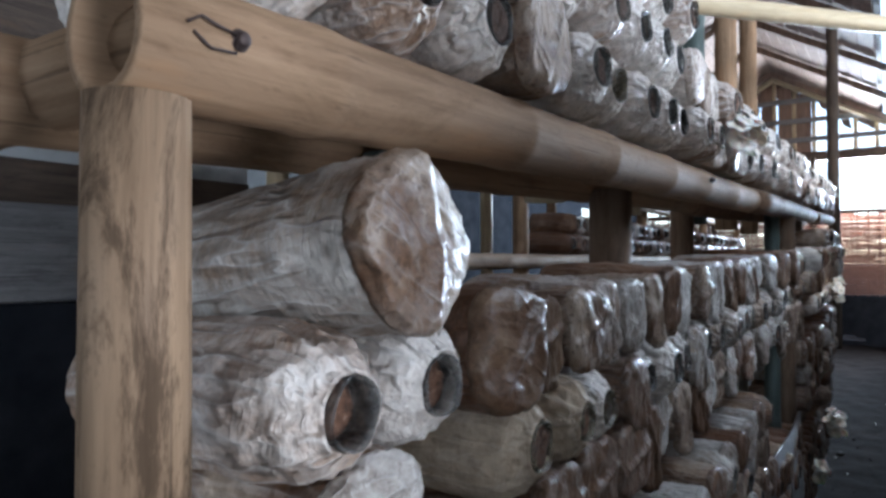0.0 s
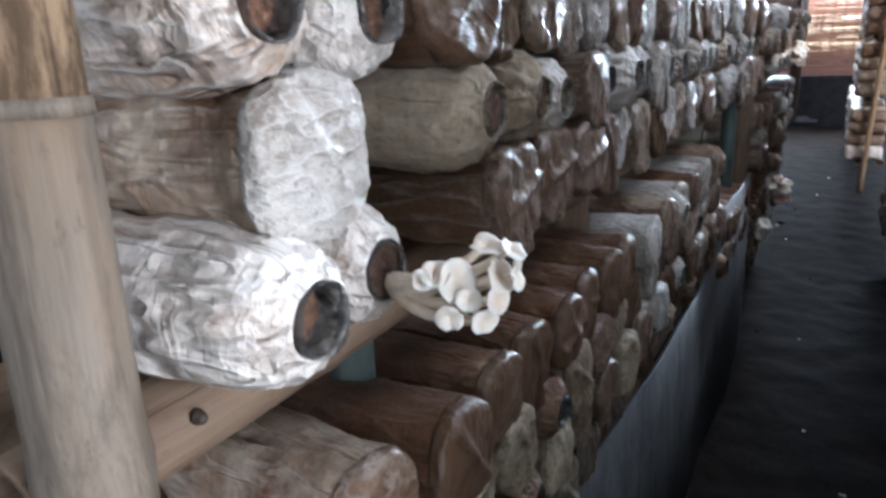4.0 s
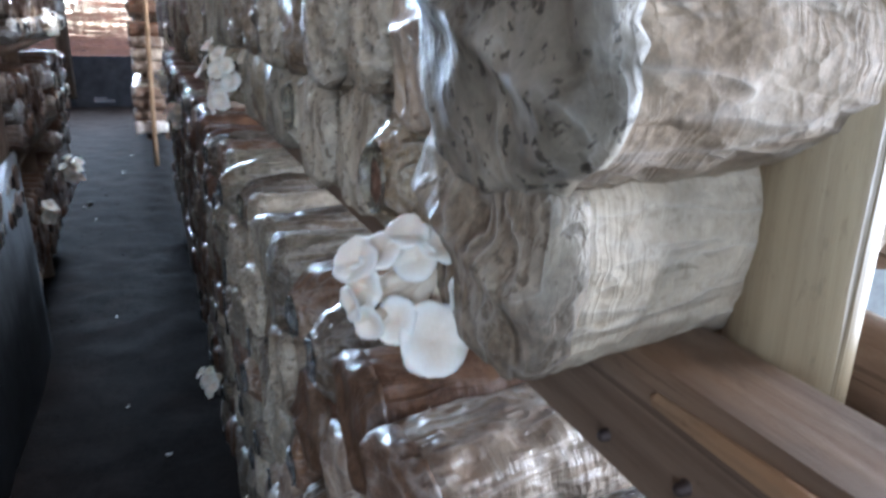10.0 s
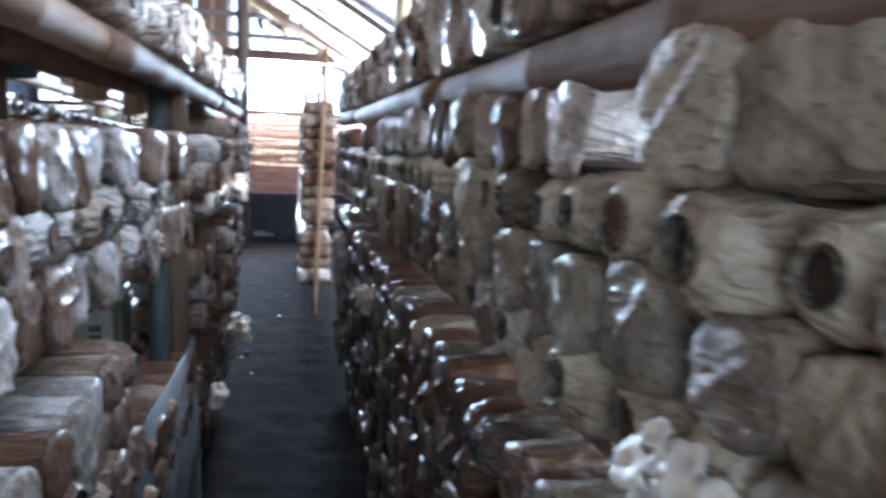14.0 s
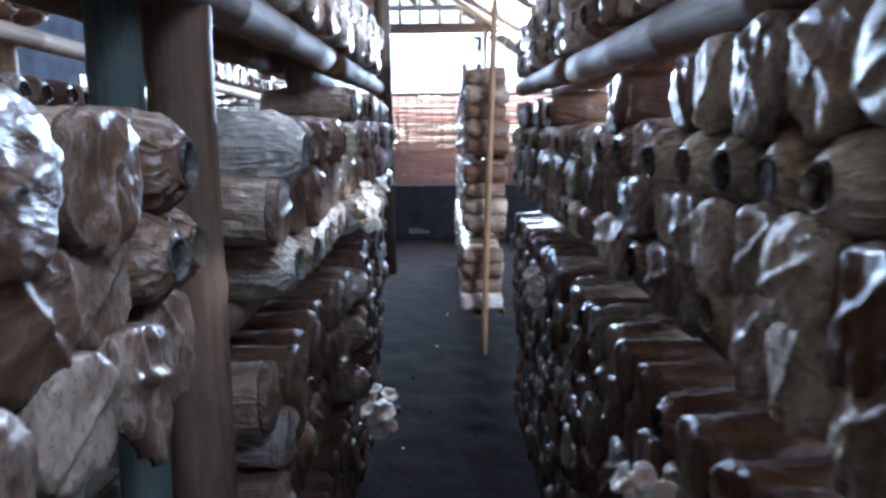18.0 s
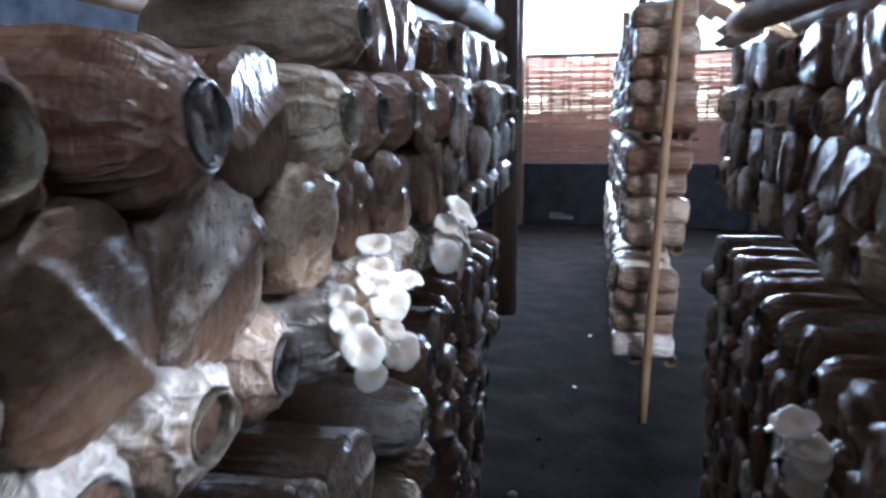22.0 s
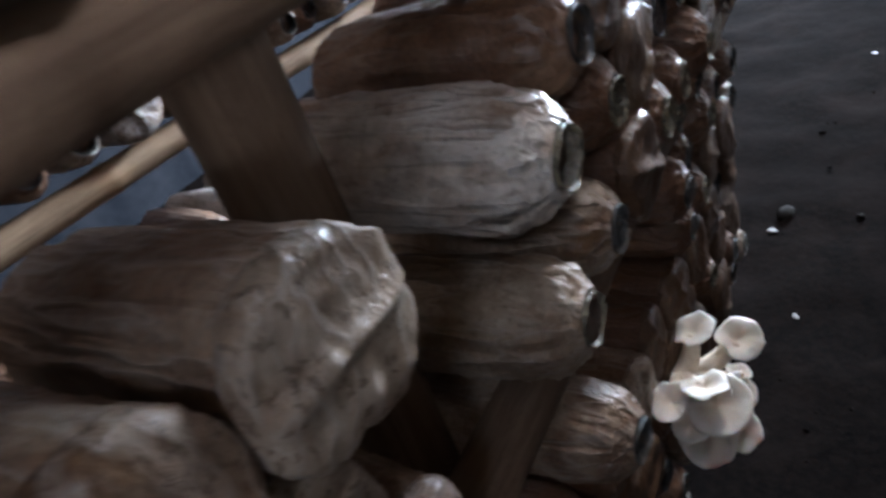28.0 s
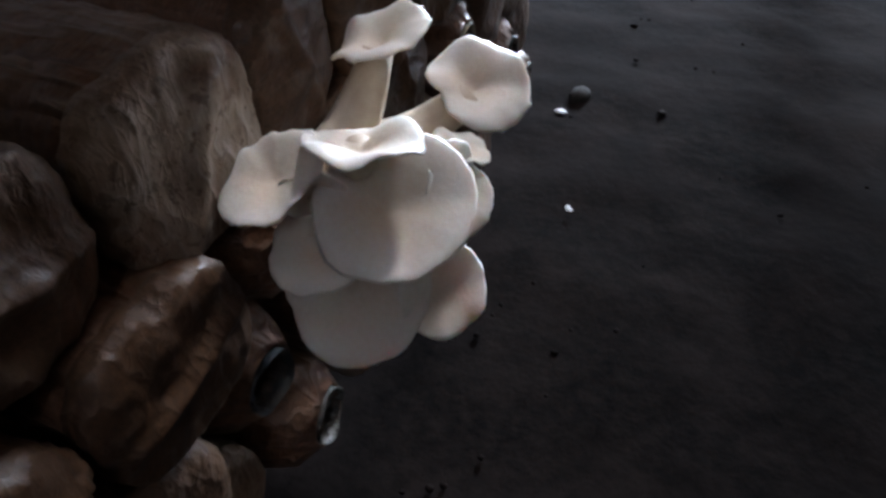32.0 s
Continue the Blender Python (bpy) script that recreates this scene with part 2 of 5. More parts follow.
END_OF = {
    BAG_WHITE: bag_material("folded_end_white", (0.22, 0.135, 0.085), (0.62, 0.55, 0.49), 0.38, 0.60, 0.5, 0.46, 0.3, 0.8, True, 0.75),
    BAG_DRY: bag_material("folded_end_dry", (0.20, 0.145, 0.095), (0.46, 0.38, 0.28), 0.38, 0.60, 0.2, 0.62, 0.05, 1.0, True, 0.7, 0.3),
    BAG_OLIVE: bag_material("folded_end_olive", (0.115, 0.085, 0.056), (0.33, 0.28, 0.205), 0.42, 0.66, 0.2, 0.55, 0.15, 0.8, True, 0.7, 0.2),
    BAG_GREY: bag_material("folded_end_grey", (0.19, 0.13, 0.09), (0.50, 0.47, 0.43), 0.36, 0.60, 0.45, 0.46, 0.3, 0.9, True, 0.35),
    BAG_MIXED: bag_material("folded_end_mixed", (0.15, 0.083, 0.047), (0.42, 0.33, 0.25), 0.48, 0.72, 0.2, 0.46, 0.4, 0.7, True, 0.6),
    BAG_BROWN: bag_material("folded_end_brown", (0.11, 0.058, 0.031), (0.27, 0.19, 0.125), 0.58, 0.88, 0.03, 0.46, 0.2, 0.5, True, 0.4, 0.15),
    BAG_BEIGE: bag_material("folded_end_beige", (0.19, 0.128, 0.075), (0.52, 0.44, 0.31), 0.42, 0.64, 0.18, 0.55, 0.12, 0.8, True, 0.6),
}
END_SPECKLED = bag_material("folded_end_speckled", (0.085, 0.066, 0.045), (0.34, 0.285, 0.215), 0.34, 0.60, 0.12, 0.6, 0.08, 0.5, True, 0.9, 0.2)
END_PATCHY = bag_material("folded_end_patchy", (0.15, 0.085, 0.05), (0.58, 0.52, 0.46), 0.49, 0.60, 0.06, 0.46, 0.35, 0.6, True, 0.7, 0.2, vary=0.0)
END_RUSTY = bag_material("folded_end_rusty", (0.21, 0.11, 0.05), (0.46, 0.34, 0.23), 0.44, 0.60, 0.3, 0.44, 0.6, 0.7, True, 0.4, 0.9)


def wood_material(name, dark, light, stretch, rough=0.55, stain=0.5, low=0.5, wide=0.18):
    """Grain along local z."""
    m, n, l, b = material(name, rough, 0.0, 0.16)
    grain = noise_tex(n, l, mapped(n, l, (1, 1, stretch)), 60, 6, 0.7, 0.3)
    col = ramp(n, l, grain, [(0.3, dark), (0.7, light)])
    v2 = mapped(n, l, (1, 1, 0.35))
    spots = ramp(n, l, noise_tex(n, l, v2, 13, 7, 0.75, 0.6), [(low, (0, 0, 0)), (low + wide, (1, 1, 1))])
    col = mix(n, l, math_node(n, l, "MULTIPLY", spots, stain), col, tuple(c * 0.4 for c in dark))
    warm = ramp(n, l, noise_tex(n, l, mapped(n, l, (1, 1, 0.25)), 17, 4, 0.6), [(0.58, (0, 0, 0)), (0.72, (1, 1, 1))])
    col = mix(n, l, math_node(n, l, "MULTIPLY", warm, 0.45), col, (light[0] * 1.1, light[1] * 0.9, light[2] * 0.7))
    fine = ramp(n, l, noise_tex(n, l, v2, 190, 3, 0.6), [(0.6, (0, 0, 0)), (0.74, (1, 1, 1))])
    col = mix(n, l, math_node(n, l, "MULTIPLY", fine, 0.3), col, tuple(c * 0.4 for c in dark))
    crack = ramp(n, l, noise_tex(n, l, mapped(n, l, (1, 1, 0.012)), 130, 2, 0.5), [(0.66, (0, 0, 0)), (0.70, (1, 1, 1))])
    col = mix(n, l, math_node(n, l, "MULTIPLY", crack, 0.5), col, tuple(c * 0.3 for c in dark))
    l.new(col, b.inputs["Base Color"])
    l.new(math_node(n, l, "ADD", math_node(n, l, "MULTIPLY", spots, 0.25), rough - 0.05), b.inputs["Roughness"])
    bump(n, l, b, math_node(n, l, "SUBTRACT", grain, crack), 0.3, 0.003)
    return m


BAMBOO = wood_material("bamboo_tan", (0.20, 0.122, 0.07), (0.36, 0.24, 0.148), 0.05, 0.78)
BAMBOO_BROWN = wood_material("bamboo_dark_brown", (0.12, 0.075, 0.047), (0.23, 0.15, 0.098), 0.05, 0.8)
BAMBOO_GREY = wood_material("bamboo_grey_brown", (0.10, 0.08, 0.062), (0.22, 0.175, 0.135), 0.05, 0.6, 0.8)
BAMBOO_SCAR = wood_material("bamboo_scarred", (0.16, 0.105, 0.064), (0.33, 0.225, 0.142), 0.05, 0.6, 0.8, 0.48, 0.09)
BAMBOO_PALE = wood_material("bamboo_pale", (0.36, 0.28, 0.17), (0.55, 0.45, 0.3), 0.05, 0.45, 0.35)
BAMBOO_TAN = wood_material("bamboo_tan", (0.20, 0.145, 0.085), (0.34, 0.26, 0.16), 0.05, 0.5, 0.3)
BAMBOO_GREEN = wood_material("bamboo_green_grey", (0.06, 0.08, 0.075), (0.13, 0.16, 0.15), 0.05, 0.45, 0.35)
TIMBER = wood_material("timber_brown", (0.115, 0.075, 0.05), (0.21, 0.145, 0.10), 0.06, 0.7)
TIMBER_DARK = wood_material("timber_dark", (0.05, 0.036, 0.028), (0.11, 0.08, 0.06), 0.06, 0.75)
PLANK_GREY = wood_material("plank_weathered_grey", (0.12, 0.115, 0.115), (0.26, 0.255, 0.25), 0.06, 0.8)

# albedo far below real soil: the aisle's shade is put into the colour
SOIL, n, l, b = material("shade_dark_soil", 1.0, 0.0, 0.02)
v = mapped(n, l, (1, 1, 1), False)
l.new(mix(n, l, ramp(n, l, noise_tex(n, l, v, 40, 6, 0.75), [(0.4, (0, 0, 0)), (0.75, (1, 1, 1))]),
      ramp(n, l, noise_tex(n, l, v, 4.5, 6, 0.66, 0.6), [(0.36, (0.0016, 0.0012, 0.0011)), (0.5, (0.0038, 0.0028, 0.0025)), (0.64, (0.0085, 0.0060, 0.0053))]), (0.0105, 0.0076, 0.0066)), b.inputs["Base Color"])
bump(n, l, b, math_node(n, l, "ADD", noise_tex(n, l, v, 13, 5, 0.55), math_node(n, l, "MULTIPLY", noise_tex(n, l, v, 60, 3, 0.6), 0.05)), 0.16, 0.04)

STONE, n, l, b = material("pebble_grey", 0.95, 0.0, 0.1)
l.new(ramp(n, l, noise_tex(n, l, mapped(n, l, (1, 1, 1)), 60), [(0.3, (0.012, 0.011, 0.010)), (0.7, (0.032, 0.029, 0.027))]), b.inputs["Base Color"])
SCRAP, n, l, b = material("white_scrap", 0.6)
b.inputs["Base Color"].default_value = (0.22, 0.21, 0.195, 1)

CAP, n, l, b = material("oyster_cap_cream", 0.5)
v = mapped(n, l, (1, 1, 1))
tc = n.new("ShaderNodeTexCoord")
ln_ = n.new("ShaderNodeVectorMath")
ln_.operation = "LENGTH"
l.new(tc.outputs["Object"], ln_.inputs[0])
far_out = math_node(n, l, "ADD", ln_.outputs["Value"], math_node(n, l, "MULTIPLY", math_node(n, l, "SUBTRACT", noise_tex(n, l, v, 1.6, 4), 0.5), 0.6))
l.new(mix(n, l, 0.3, ramp(n, l, far_out, [(0.0, (0.60, 0.46, 0.33)), (0.35, (0.72, 0.62, 0.50)), (0.85, (0.74, 0.71, 0.66))]), ramp(n, l, noise_tex(n, l, v, 14, 4), [(0.35, (0.66, 0.57, 0.47)), (0.65, (0.78, 0.74, 0.69))])), b.inputs["Base Color"])
b.inputs["Subsurface Weight"].default_value = 0.2
b.inputs["Subsurface Radius"].default_value = (0.01, 0.006, 0.004)
b.inputs["Subsurface Scale"].default_value = 0.4
bump(n, l, b, noise_tex(n, l, v, 5, 5), 0.2, 0.003)
GILL, n, l, b = material("oyster_stem_and_gills", 0.6)
l.new(ramp(n, l, noise_tex(n, l, mapped(n, l, (1, 1, 1)), 60, 3), [(0.3, (0.58, 0.46, 0.34)), (0.7, (0.74, 0.65, 0.53))]), b.inputs["Base Color"])

RING, n, l, b = material("neck_ring_grey_plastic", 0.36)
hue = ramp(n, l, own_random(n, l), [(0.25, (0.03, 0.036, 0.04)), (0.6, (0.08, 0.082, 0.08)), (0.95, (0.2, 0.19, 0.165))])
l.new(mix(n, l, ramp(n, l, noise_tex(n, l, mapped(n, l, (1, 1, 1)), 40, 3), [(0.35, (0, 0, 0)), (0.65, (0.7, 0.7, 0.7))]), hue, (0.07, 0.07, 0.07)), b.inputs["Base Color"])
b.inputs["Coat Weight"].default_value = 0.5
bump(n, l, b, noise_tex(n, l, mapped(n, l, (1, 1, 1)), 120, 4), 0.5, 0.003)
RING_FILM, n, l, b = material("neck_ring_under_tan_film", 0.42)
l.new(ramp(n, l, noise_tex(n, l, mapped(n, l, (1, 1, 1)), 70, 5, 0.7), [(0.35, (0.10, 0.085, 0.06)), (0.55, (0.28, 0.24, 0.17)), (0.75, (0.46, 0.40, 0.29))]), b.inputs["Base Color"])
b.inputs["Coat Weight"].default_value = 0.4
bump(n, l, b, noise_tex(n, l, mapped(n, l, (0.4, 1, 1)), 90, 4), 0.8, 0.004)
RING_SMOKY, n, l, b = material("neck_ring_smoky_film", 0.4)
l.new(ramp(n, l, noise_tex(n, l, mapped(n, l, (1, 1, 1)), 80, 5, 0.7), [(0.35, (0.06, 0.06, 0.06)), (0.58, (0.17, 0.165, 0.16)), (0.75, (0.42, 0.41, 0.40))]), b.inputs["Base Color"])
b.inputs["Coat Weight"].default_value = 0.5
bump(n, l, b, noise_tex(n, l, mapped(n, l, (0.4, 1, 1)), 90, 4), 0.8, 0.004)
for m in (RING, RING_FILM, RING_SMOKY):
    n, l = m.node_tree.nodes, m.node_tree.links
    clear, both = n.new("ShaderNodeBsdfTransparent"), n.new("ShaderNodeMixShader")
    clear.inputs["Color"].default_value = (0.86, 0.87, 0.87, 1)
    l.new(ramp(n, l, noise_tex(n, l, mapped(n, l, (1, 1, 1)), 55, 4, 0.6), [(0.40, (0.3, 0.3, 0.3)), (0.60, (0.75, 0.75, 0.75))]), both.inputs[0])
    l.new(n["Principled BSDF"].outputs[0], both.inputs[1])
    l.new(clear.outputs[0], both.inputs[2])
    l.new(both.outputs[0], n["Material Output"].inputs["Surface"])
PLUG, n, l, b = material("neck_plug_sawdust", 0.85)
l.new(ramp(n, l, noise_tex(n, l, mapped(n, l, (1, 1, 1)), 140, 4, 0.7), [(0.32, (0.05, 0.024, 0.014)), (0.58, (0.22, 0.108, 0.062)), (0.80, (0.46, 0.34, 0.26))]), b.inputs["Base Color"])
# some plugs darkened in colour, for the shade inside the necks
neck_shade = ramp(n, l, own_random(n, l), [(0.3, (0, 0, 0)), (0.75, (0.8, 0.8, 0.8))])
l.new(mix(n, l, neck_shade, b.inputs["Base Color"].links[0].from_socket, (0.045, 0.027, 0.018)), b.inputs["Base Color"])
bump(n, l, b, noise_tex(n, l, mapped(n, l, (1, 1, 1)), 110, 5, 0.7), 1.0, 0.01)
IRON, n, l, b = material("rusty_iron", 0.6, 0.7)
b.inputs["Base Color"].default_value = (0.07, 0.05, 0.045, 1)

SHEET, n, l, b = material("grey_plastic_sheet", 0.55, 0.0, 0.2)
v = mapped(n, l, (1, 1, 1), False)
l.new(ramp(n, l, noise_tex(n, l, v, 6, 5), [(0.3, (0.03, 0.03, 0.032)), (0.7, (0.085, 0.087, 0.092))]), b.inputs["Base Color"])
bump(n, l, b, noise_tex(n, l, mapped(n, l, (1, 1, 0.3), False), 8, 4), 0.5, 0.02)

PLASTER, n, l, b = material("white_wall_board", 0.8)
v = mapped(n, l, (1, 1, 1), False)
l.new(mix(n, l, ramp(n, l, noise_tex(n, l, v, 3, 6, 0.7), [(0.45, (0, 0, 0)), (0.7, (0.7, 0.7, 0.7))]), (0.46, 0.48, 0.48), (0.2, 0.2, 0.2)), b.inputs["Base Color"])
# end panel; also keeps the left wall and lowest planks dark against the lamps
PANEL_DARK, n, l, b = material("dark_panel_and_shade", 0.95, 0.0, 0.02)
l.new(ramp(n, l, noise_tex(n, l, mapped(n, l, (1, 1, 1), False), 5, 5), [(0.3, (0.012, 0.014, 0.018)), (0.7, (0.03, 0.032, 0.038))]), b.inputs["Base Color"])
ROOF = wood_material("roof_lath_brown", (0.15, 0.10, 0.075), (0.30, 0.21, 0.16), 0.06, 0.8)
SCREEN = wood_material("woven_screen_brown", (0.13, 0.085, 0.07), (0.25, 0.17, 0.145), 1.0, 0.8)
n, l = SCREEN.node_tree.nodes, SCREEN.node_tree.links
glow, both = n.new("ShaderNodeBsdfTranslucent"), n.new("ShaderNodeMixShader")
glow.inputs["Color"].default_value = (0.42, 0.26, 0.2, 1)
both.inputs[0].default_value = 0.35
l.new(n["Principled BSDF"].outputs[0], both.inputs[1])
l.new(glow.outputs[0], both.inputs[2])
l.new(both.outputs[0], n["Material Output"].inputs["Surface"])
CARDBOARD = wood_material("cardboard_green_grey", (0.22, 0.225, 0.185), (0.30, 0.305, 0.25), 0.4, 0.8, 0.3)


# ---- building blocks ----
def part(name, bm, mat, parent=None, label="", smooth=True):
    """Links a bmesh (or a ready mesh) as one mesh object, under its thing if one is given."""
    if isinstance(bm, bpy.types.Mesh):
        me = bm
    else:
        me = bpy.data.meshes.new(name)
        bm.normal_update()
        bm.to_mesh(me)
        bm.free()
        me.materials.append(mat)
        if smooth:
            me.shade_smooth()
    ob = new(name, me)
    if parent:
        ob.parent = parent
    if label:
        ob["label"] = label
    return ob


def box(bm, cx, cy, cz, sx, sy, sz, rough=0.0, rot=None):
    r = bmesh.ops.create_cube(bm, size=1.0)
    for vtx in r["verts"]:
        vtx.co = Vector((vtx.co.x * sx, vtx.co.y * sy, vtx.co.z * sz))
        if rough:
            vtx.co += Vector([random.uniform(-rough, rough) for _ in range(3)])
        if rot:
            vtx.co = rot @ vtx.co
        vtx.co += Vector((cx, cy, cz))
    return r["verts"]


def board(name, cx, cy, cz, sx, sy, sz, mat, parent=None, label="", bevel=0.006, rough=0.0, rot=None):
    """A sawn piece of wood whose grain runs along its longest side."""
    bm = bmesh.new()
    box(bm, 0, 0, 0, sx, sy, sz, rough)
    if bevel:
        bmesh.ops.bevel(bm, geom=bm.edges[:], offset=min(bevel, 0.3 * min(sx, sy, sz)), segments=1, affect="EDGES")
    long = max((sx, 0), (sy, 1), (sz, 2))[1]
    turn = (Matrix.Rotation(radians(90), 4, "Y"), Matrix.Rotation(radians(-90), 4, "X"), Matrix.Identity(4))[long]
    bmesh.ops.transform(bm, matrix=turn.inverted(), verts=bm.verts)
    ob = part(name, bm, mat, parent, label, smooth=False)
    ob.matrix_basis = Matrix.Translation((cx, cy, cz)) @ (rot.to_4x4() if rot else Matrix.Identity(4)) @ turn
    return ob


def tube_rings(bm, rings, close=True):
    """Skins rings of points (all of one count) into a tube, and closes its ends."""
    rows = [[bm.verts.new(p) for p in ring] for ring in rings]
    k = len(rows[0])
    for a, c in zip(rows, rows[1:]):
        for i in range(k):
            bm.faces.new((a[i], a[(i + 1) % k], c[(i + 1) % k], c[i]))
    if close:
        bm.faces.new(rows[0][::-1])
        bm.faces.new(rows[-1])
    return rows


def bamboo(name, p0, p1, r, mat, parent=None, label="", node=0.33, seg=16, hollow=True, bend=0.003):
    """A bamboo pole with swollen joints and, where cut, an open end."""
    p0, p1 = Vector(p0), Vector(p1)
    length = (p1 - p0).length
    joints, z = [], node * random.uniform(0.25, 0.7)
    while z < length:
        joints.append(z)
        z += node * random.uniform(0.85, 1.15)
    stations = {0.0, length}
    for j in joints:
        stations |= {max(0, j - 0.03), max(0, j - 0.008), j, min(length, j + 0.008), min(length, j + 0.03)}
    bm, rings = bmesh.new(), []
    ph = random.uniform(0, 6.28)
    for z in sorted(stations):
        near = min((abs(z - j) for j in joints), default=1)
        rr = r * (1.0 + 0.07 * max(0, 1 - near / 0.02)) * (1 - 0.12 * z / max(length, 0.5) * 0.6)
        if near < 0.001:
            rr *= 0.985
        ox, oy = bend * math.sin(z * 2.1 + ph), bend * math.cos(z * 1.7 + ph)
        rings.append([(ox + rr * math.cos(a), oy + rr * math.sin(a), z) for a in [2 * math.pi * i / seg for i in range(seg)]])
    if hollow:
        inner = [[(x * 0.78, y * 0.78, z) for x, y, z in rings[k]] for k in (0, -1)]
        deep = [[(x * 0.75, y * 0.75, z + s * 0.05) for x, y, z in rings[k]] for k, s in ((0, 1), (-1, -1))]
        rings = [deep[0], inner[0]] + rings + [inner[1], deep[1]]
    tube_rings(bm, rings)
    ob = part(name, bm, mat, parent, label)
    ob.matrix_basis = Matrix.Translation(p0) @ (p1 - p0).to_track_quat("Z", "Y").to_matrix().to_4x4()
    return ob


def empty(name, at, label="", category="", group="", kind=""):
    ob = new(name)
    ob.location = at
    ob.empty_display_size = 0.05
    return tagged(ob, label, category, group, kind)


# ---- substrate bags ----
BAG_R, BAG_L = 0.057, 0.27


def bag_mesh(neck, seed, seg=56, fine=True, end=False, droop=0.0):
    """A filled bag lying along x, its face at x = 0: drawn together into a neck, or folded flat, with loose film hanging by droop."""
    rnd = random.Random(seed)
    off = Vector((rnd.uniform(0, 50), rnd.uniform(0, 50), rnd.uniform(0, 50)))
    R, L = BAG_R, BAG_L
    square = rnd.uniform(2.0, 2.5) if neck else rnd.uniform(2.8, 4.2)
    if neck:
        prof = [(-L, 0.0), (-L, 0.55), (-L + 0.003, 0.86), (-L + 0.014, 0.97), (-L + 0.05, 1.0), (-L * 0.66, 1.01), (-L * 0.48, 1.0),
                (-0.105, 1.01), (-0.075, 1.0), (-0.055, 0.98), (-0.04, 0.945), (-0.028, 0.90), (-0.018, 0.84), (-0.010, 0.77), (-0.004, 0.68), (0.0, 0.60), (0.004, 0.52), (0.009, 0.462), (0.004, 0.446), (-0.02, 0.443), (-0.04, 0.44)]
    else:
        prof = [(-L, 0.0), (-L, 0.4), (-L + 0.01, 0.8), (-L + 0.03, 0.95), (-L * 0.7, 1.0), (-L * 0.5, 1.01), (-0.11, 1.0), (-0.08, 1.0), (-0.055, 0.995),
                (-0.033, 1.0), (-0.016, 0.995), (-0.011, 0.96)]
        if end:
            prof = [(-0.018, 1.012), (-0.010, 1.0), (-0.004, 0.97), (-0.001, 0.92), (0.001, 0.84), (0.002, 0.72), (0.003, 0.58), (0.003, 0.42), (0.004, 0.26), (0.004, 0.1), (0.004, 0.0)]
    if fine:
        dense = []
        for (xa, fa), (xb, fb) in zip(prof, prof[1:]):
            dense.append((xa, fa))
            n_mid = 2 if xb - xa > 0.02 and xa > -0.17 else 1 if xa > -0.19 else 0
            dense += [(xa + (xb - xa) * q / (n_mid + 1), fa + (fb - fa) * q / (n_mid + 1)) for q in range(1, n_mid + 1)]
        prof = dense + prof[-1:]
    else:
        prof = [prof[0]] + prof[1::2] + ([] if len(prof) % 2 == 0 else [prof[-1]])
    shear = rnd.uniform(-0.9, 0.9)
    pleats = rnd.choice((13, 15, 17))
    ph = rnd.uniform(0, 6.28)
    seam = rnd.uniform(0, 3.14)
    skew = rnd.uniform(-0.5, 0.5)
    bm, rings = bmesh.new(), []
    for x, f in prof:
        ring = []
        for i in range(seg):
            a = 2 * math.pi * i / seg
            c, s = math.cos(a), math.sin(a)
            k = (abs(c) ** square + abs(s) ** square) ** (-1 / square) if f > 0.45 else 1.0
            k = 1 + (k - 1) * (0.35 if neck else 0.62)
            r = R * f * k
            p = Vector((x, r * c, r * s))
            lump = noise.noise(p * 13 + off) * 0.0034 + noise.noise(p * 34 + off) * 0.002
            crump = (1 - abs(noise.noise(Vector((p.x * 22, p.y * 52, p.z * 52)) + off)) * 2) * 0.0022
            u = Vector((p.x * 20, p.y * 78 + p.x * 60 * shear, p.z * 78 - p.x * 60 * shear)) + off
            fold = (1 - 2.6 * abs(noise.noise(u))) * 0.0024 if fine and f > 0.47 else 0.0
            throat = neck and f < 0.447 and x > -0.1
            r2 = r if throat else max(0.0, r + (lump + crump + fold) * min(1, f * 1.3))
            if neck and -0.1 < x < 0.004 and not throat:
                r2 *= 1 + (0.05 * math.sin(pleats * a + ph + 5 * noise.noise(p * 15 + off)) + 0.06 * noise.noise(Vector((p.x * 8, p.y * 90, p.z * 90)) + off)) * (x + 0.1) / 0.1
            q = Vector((x, r2 * c * 1.02, r2 * s * 0.97))
            if not neck and x > -0.03:
                w = math.cos(a - seam) * f
                q.x += 0.004 * noise.noise(p * 30 + off) + 0.006 * math.exp(-(w / 0.12) ** 2) * (1 if f < 0.9 else 0.3)
                if end:
                    q.x += (1 + 26 * droop) * (0.004 * (abs(noise.noise(Vector((p.x * 20, p.y * 34, p.z * 14)) + off)) - 0.25) + 0.0015 * noise.noise(p * 70 + off)) * (1 if f < 0.93 else 0.2)
                    hang = max(0.0, -s) ** 1.6 * f
                    q.z -= droop * hang * (1 + 0.35 * noise.noise(Vector((a * 2.2, 0, 7)) + off))
                    q.y = q.y * (1 - 0.42 * hang * min(1, droop / 0.03)) + droop * skew * hang
                    q.x += (0.25 * droop + 0.006 * math.sin(9 * a + ph) * min(1, droop / 0.02)) * hang
            elif x < -0.03 and not throat:
                q.x += 0.006 * noise.noise(p * 10 + off)
            ring.append(q)
        rings.append(ring)
    tube_rings(bm, rings)
    bmesh.ops.remove_doubles(bm, verts=bm.verts, dist=0.0002)
    bmesh.ops.recalc_face_normals(bm, faces=bm.faces)
    me = bpy.data.meshes.new("bag")
    bm.to_mesh(me)
    bm.free()
    me.materials.append(BAG_MIXED)
    me.shade_smooth()
    return me


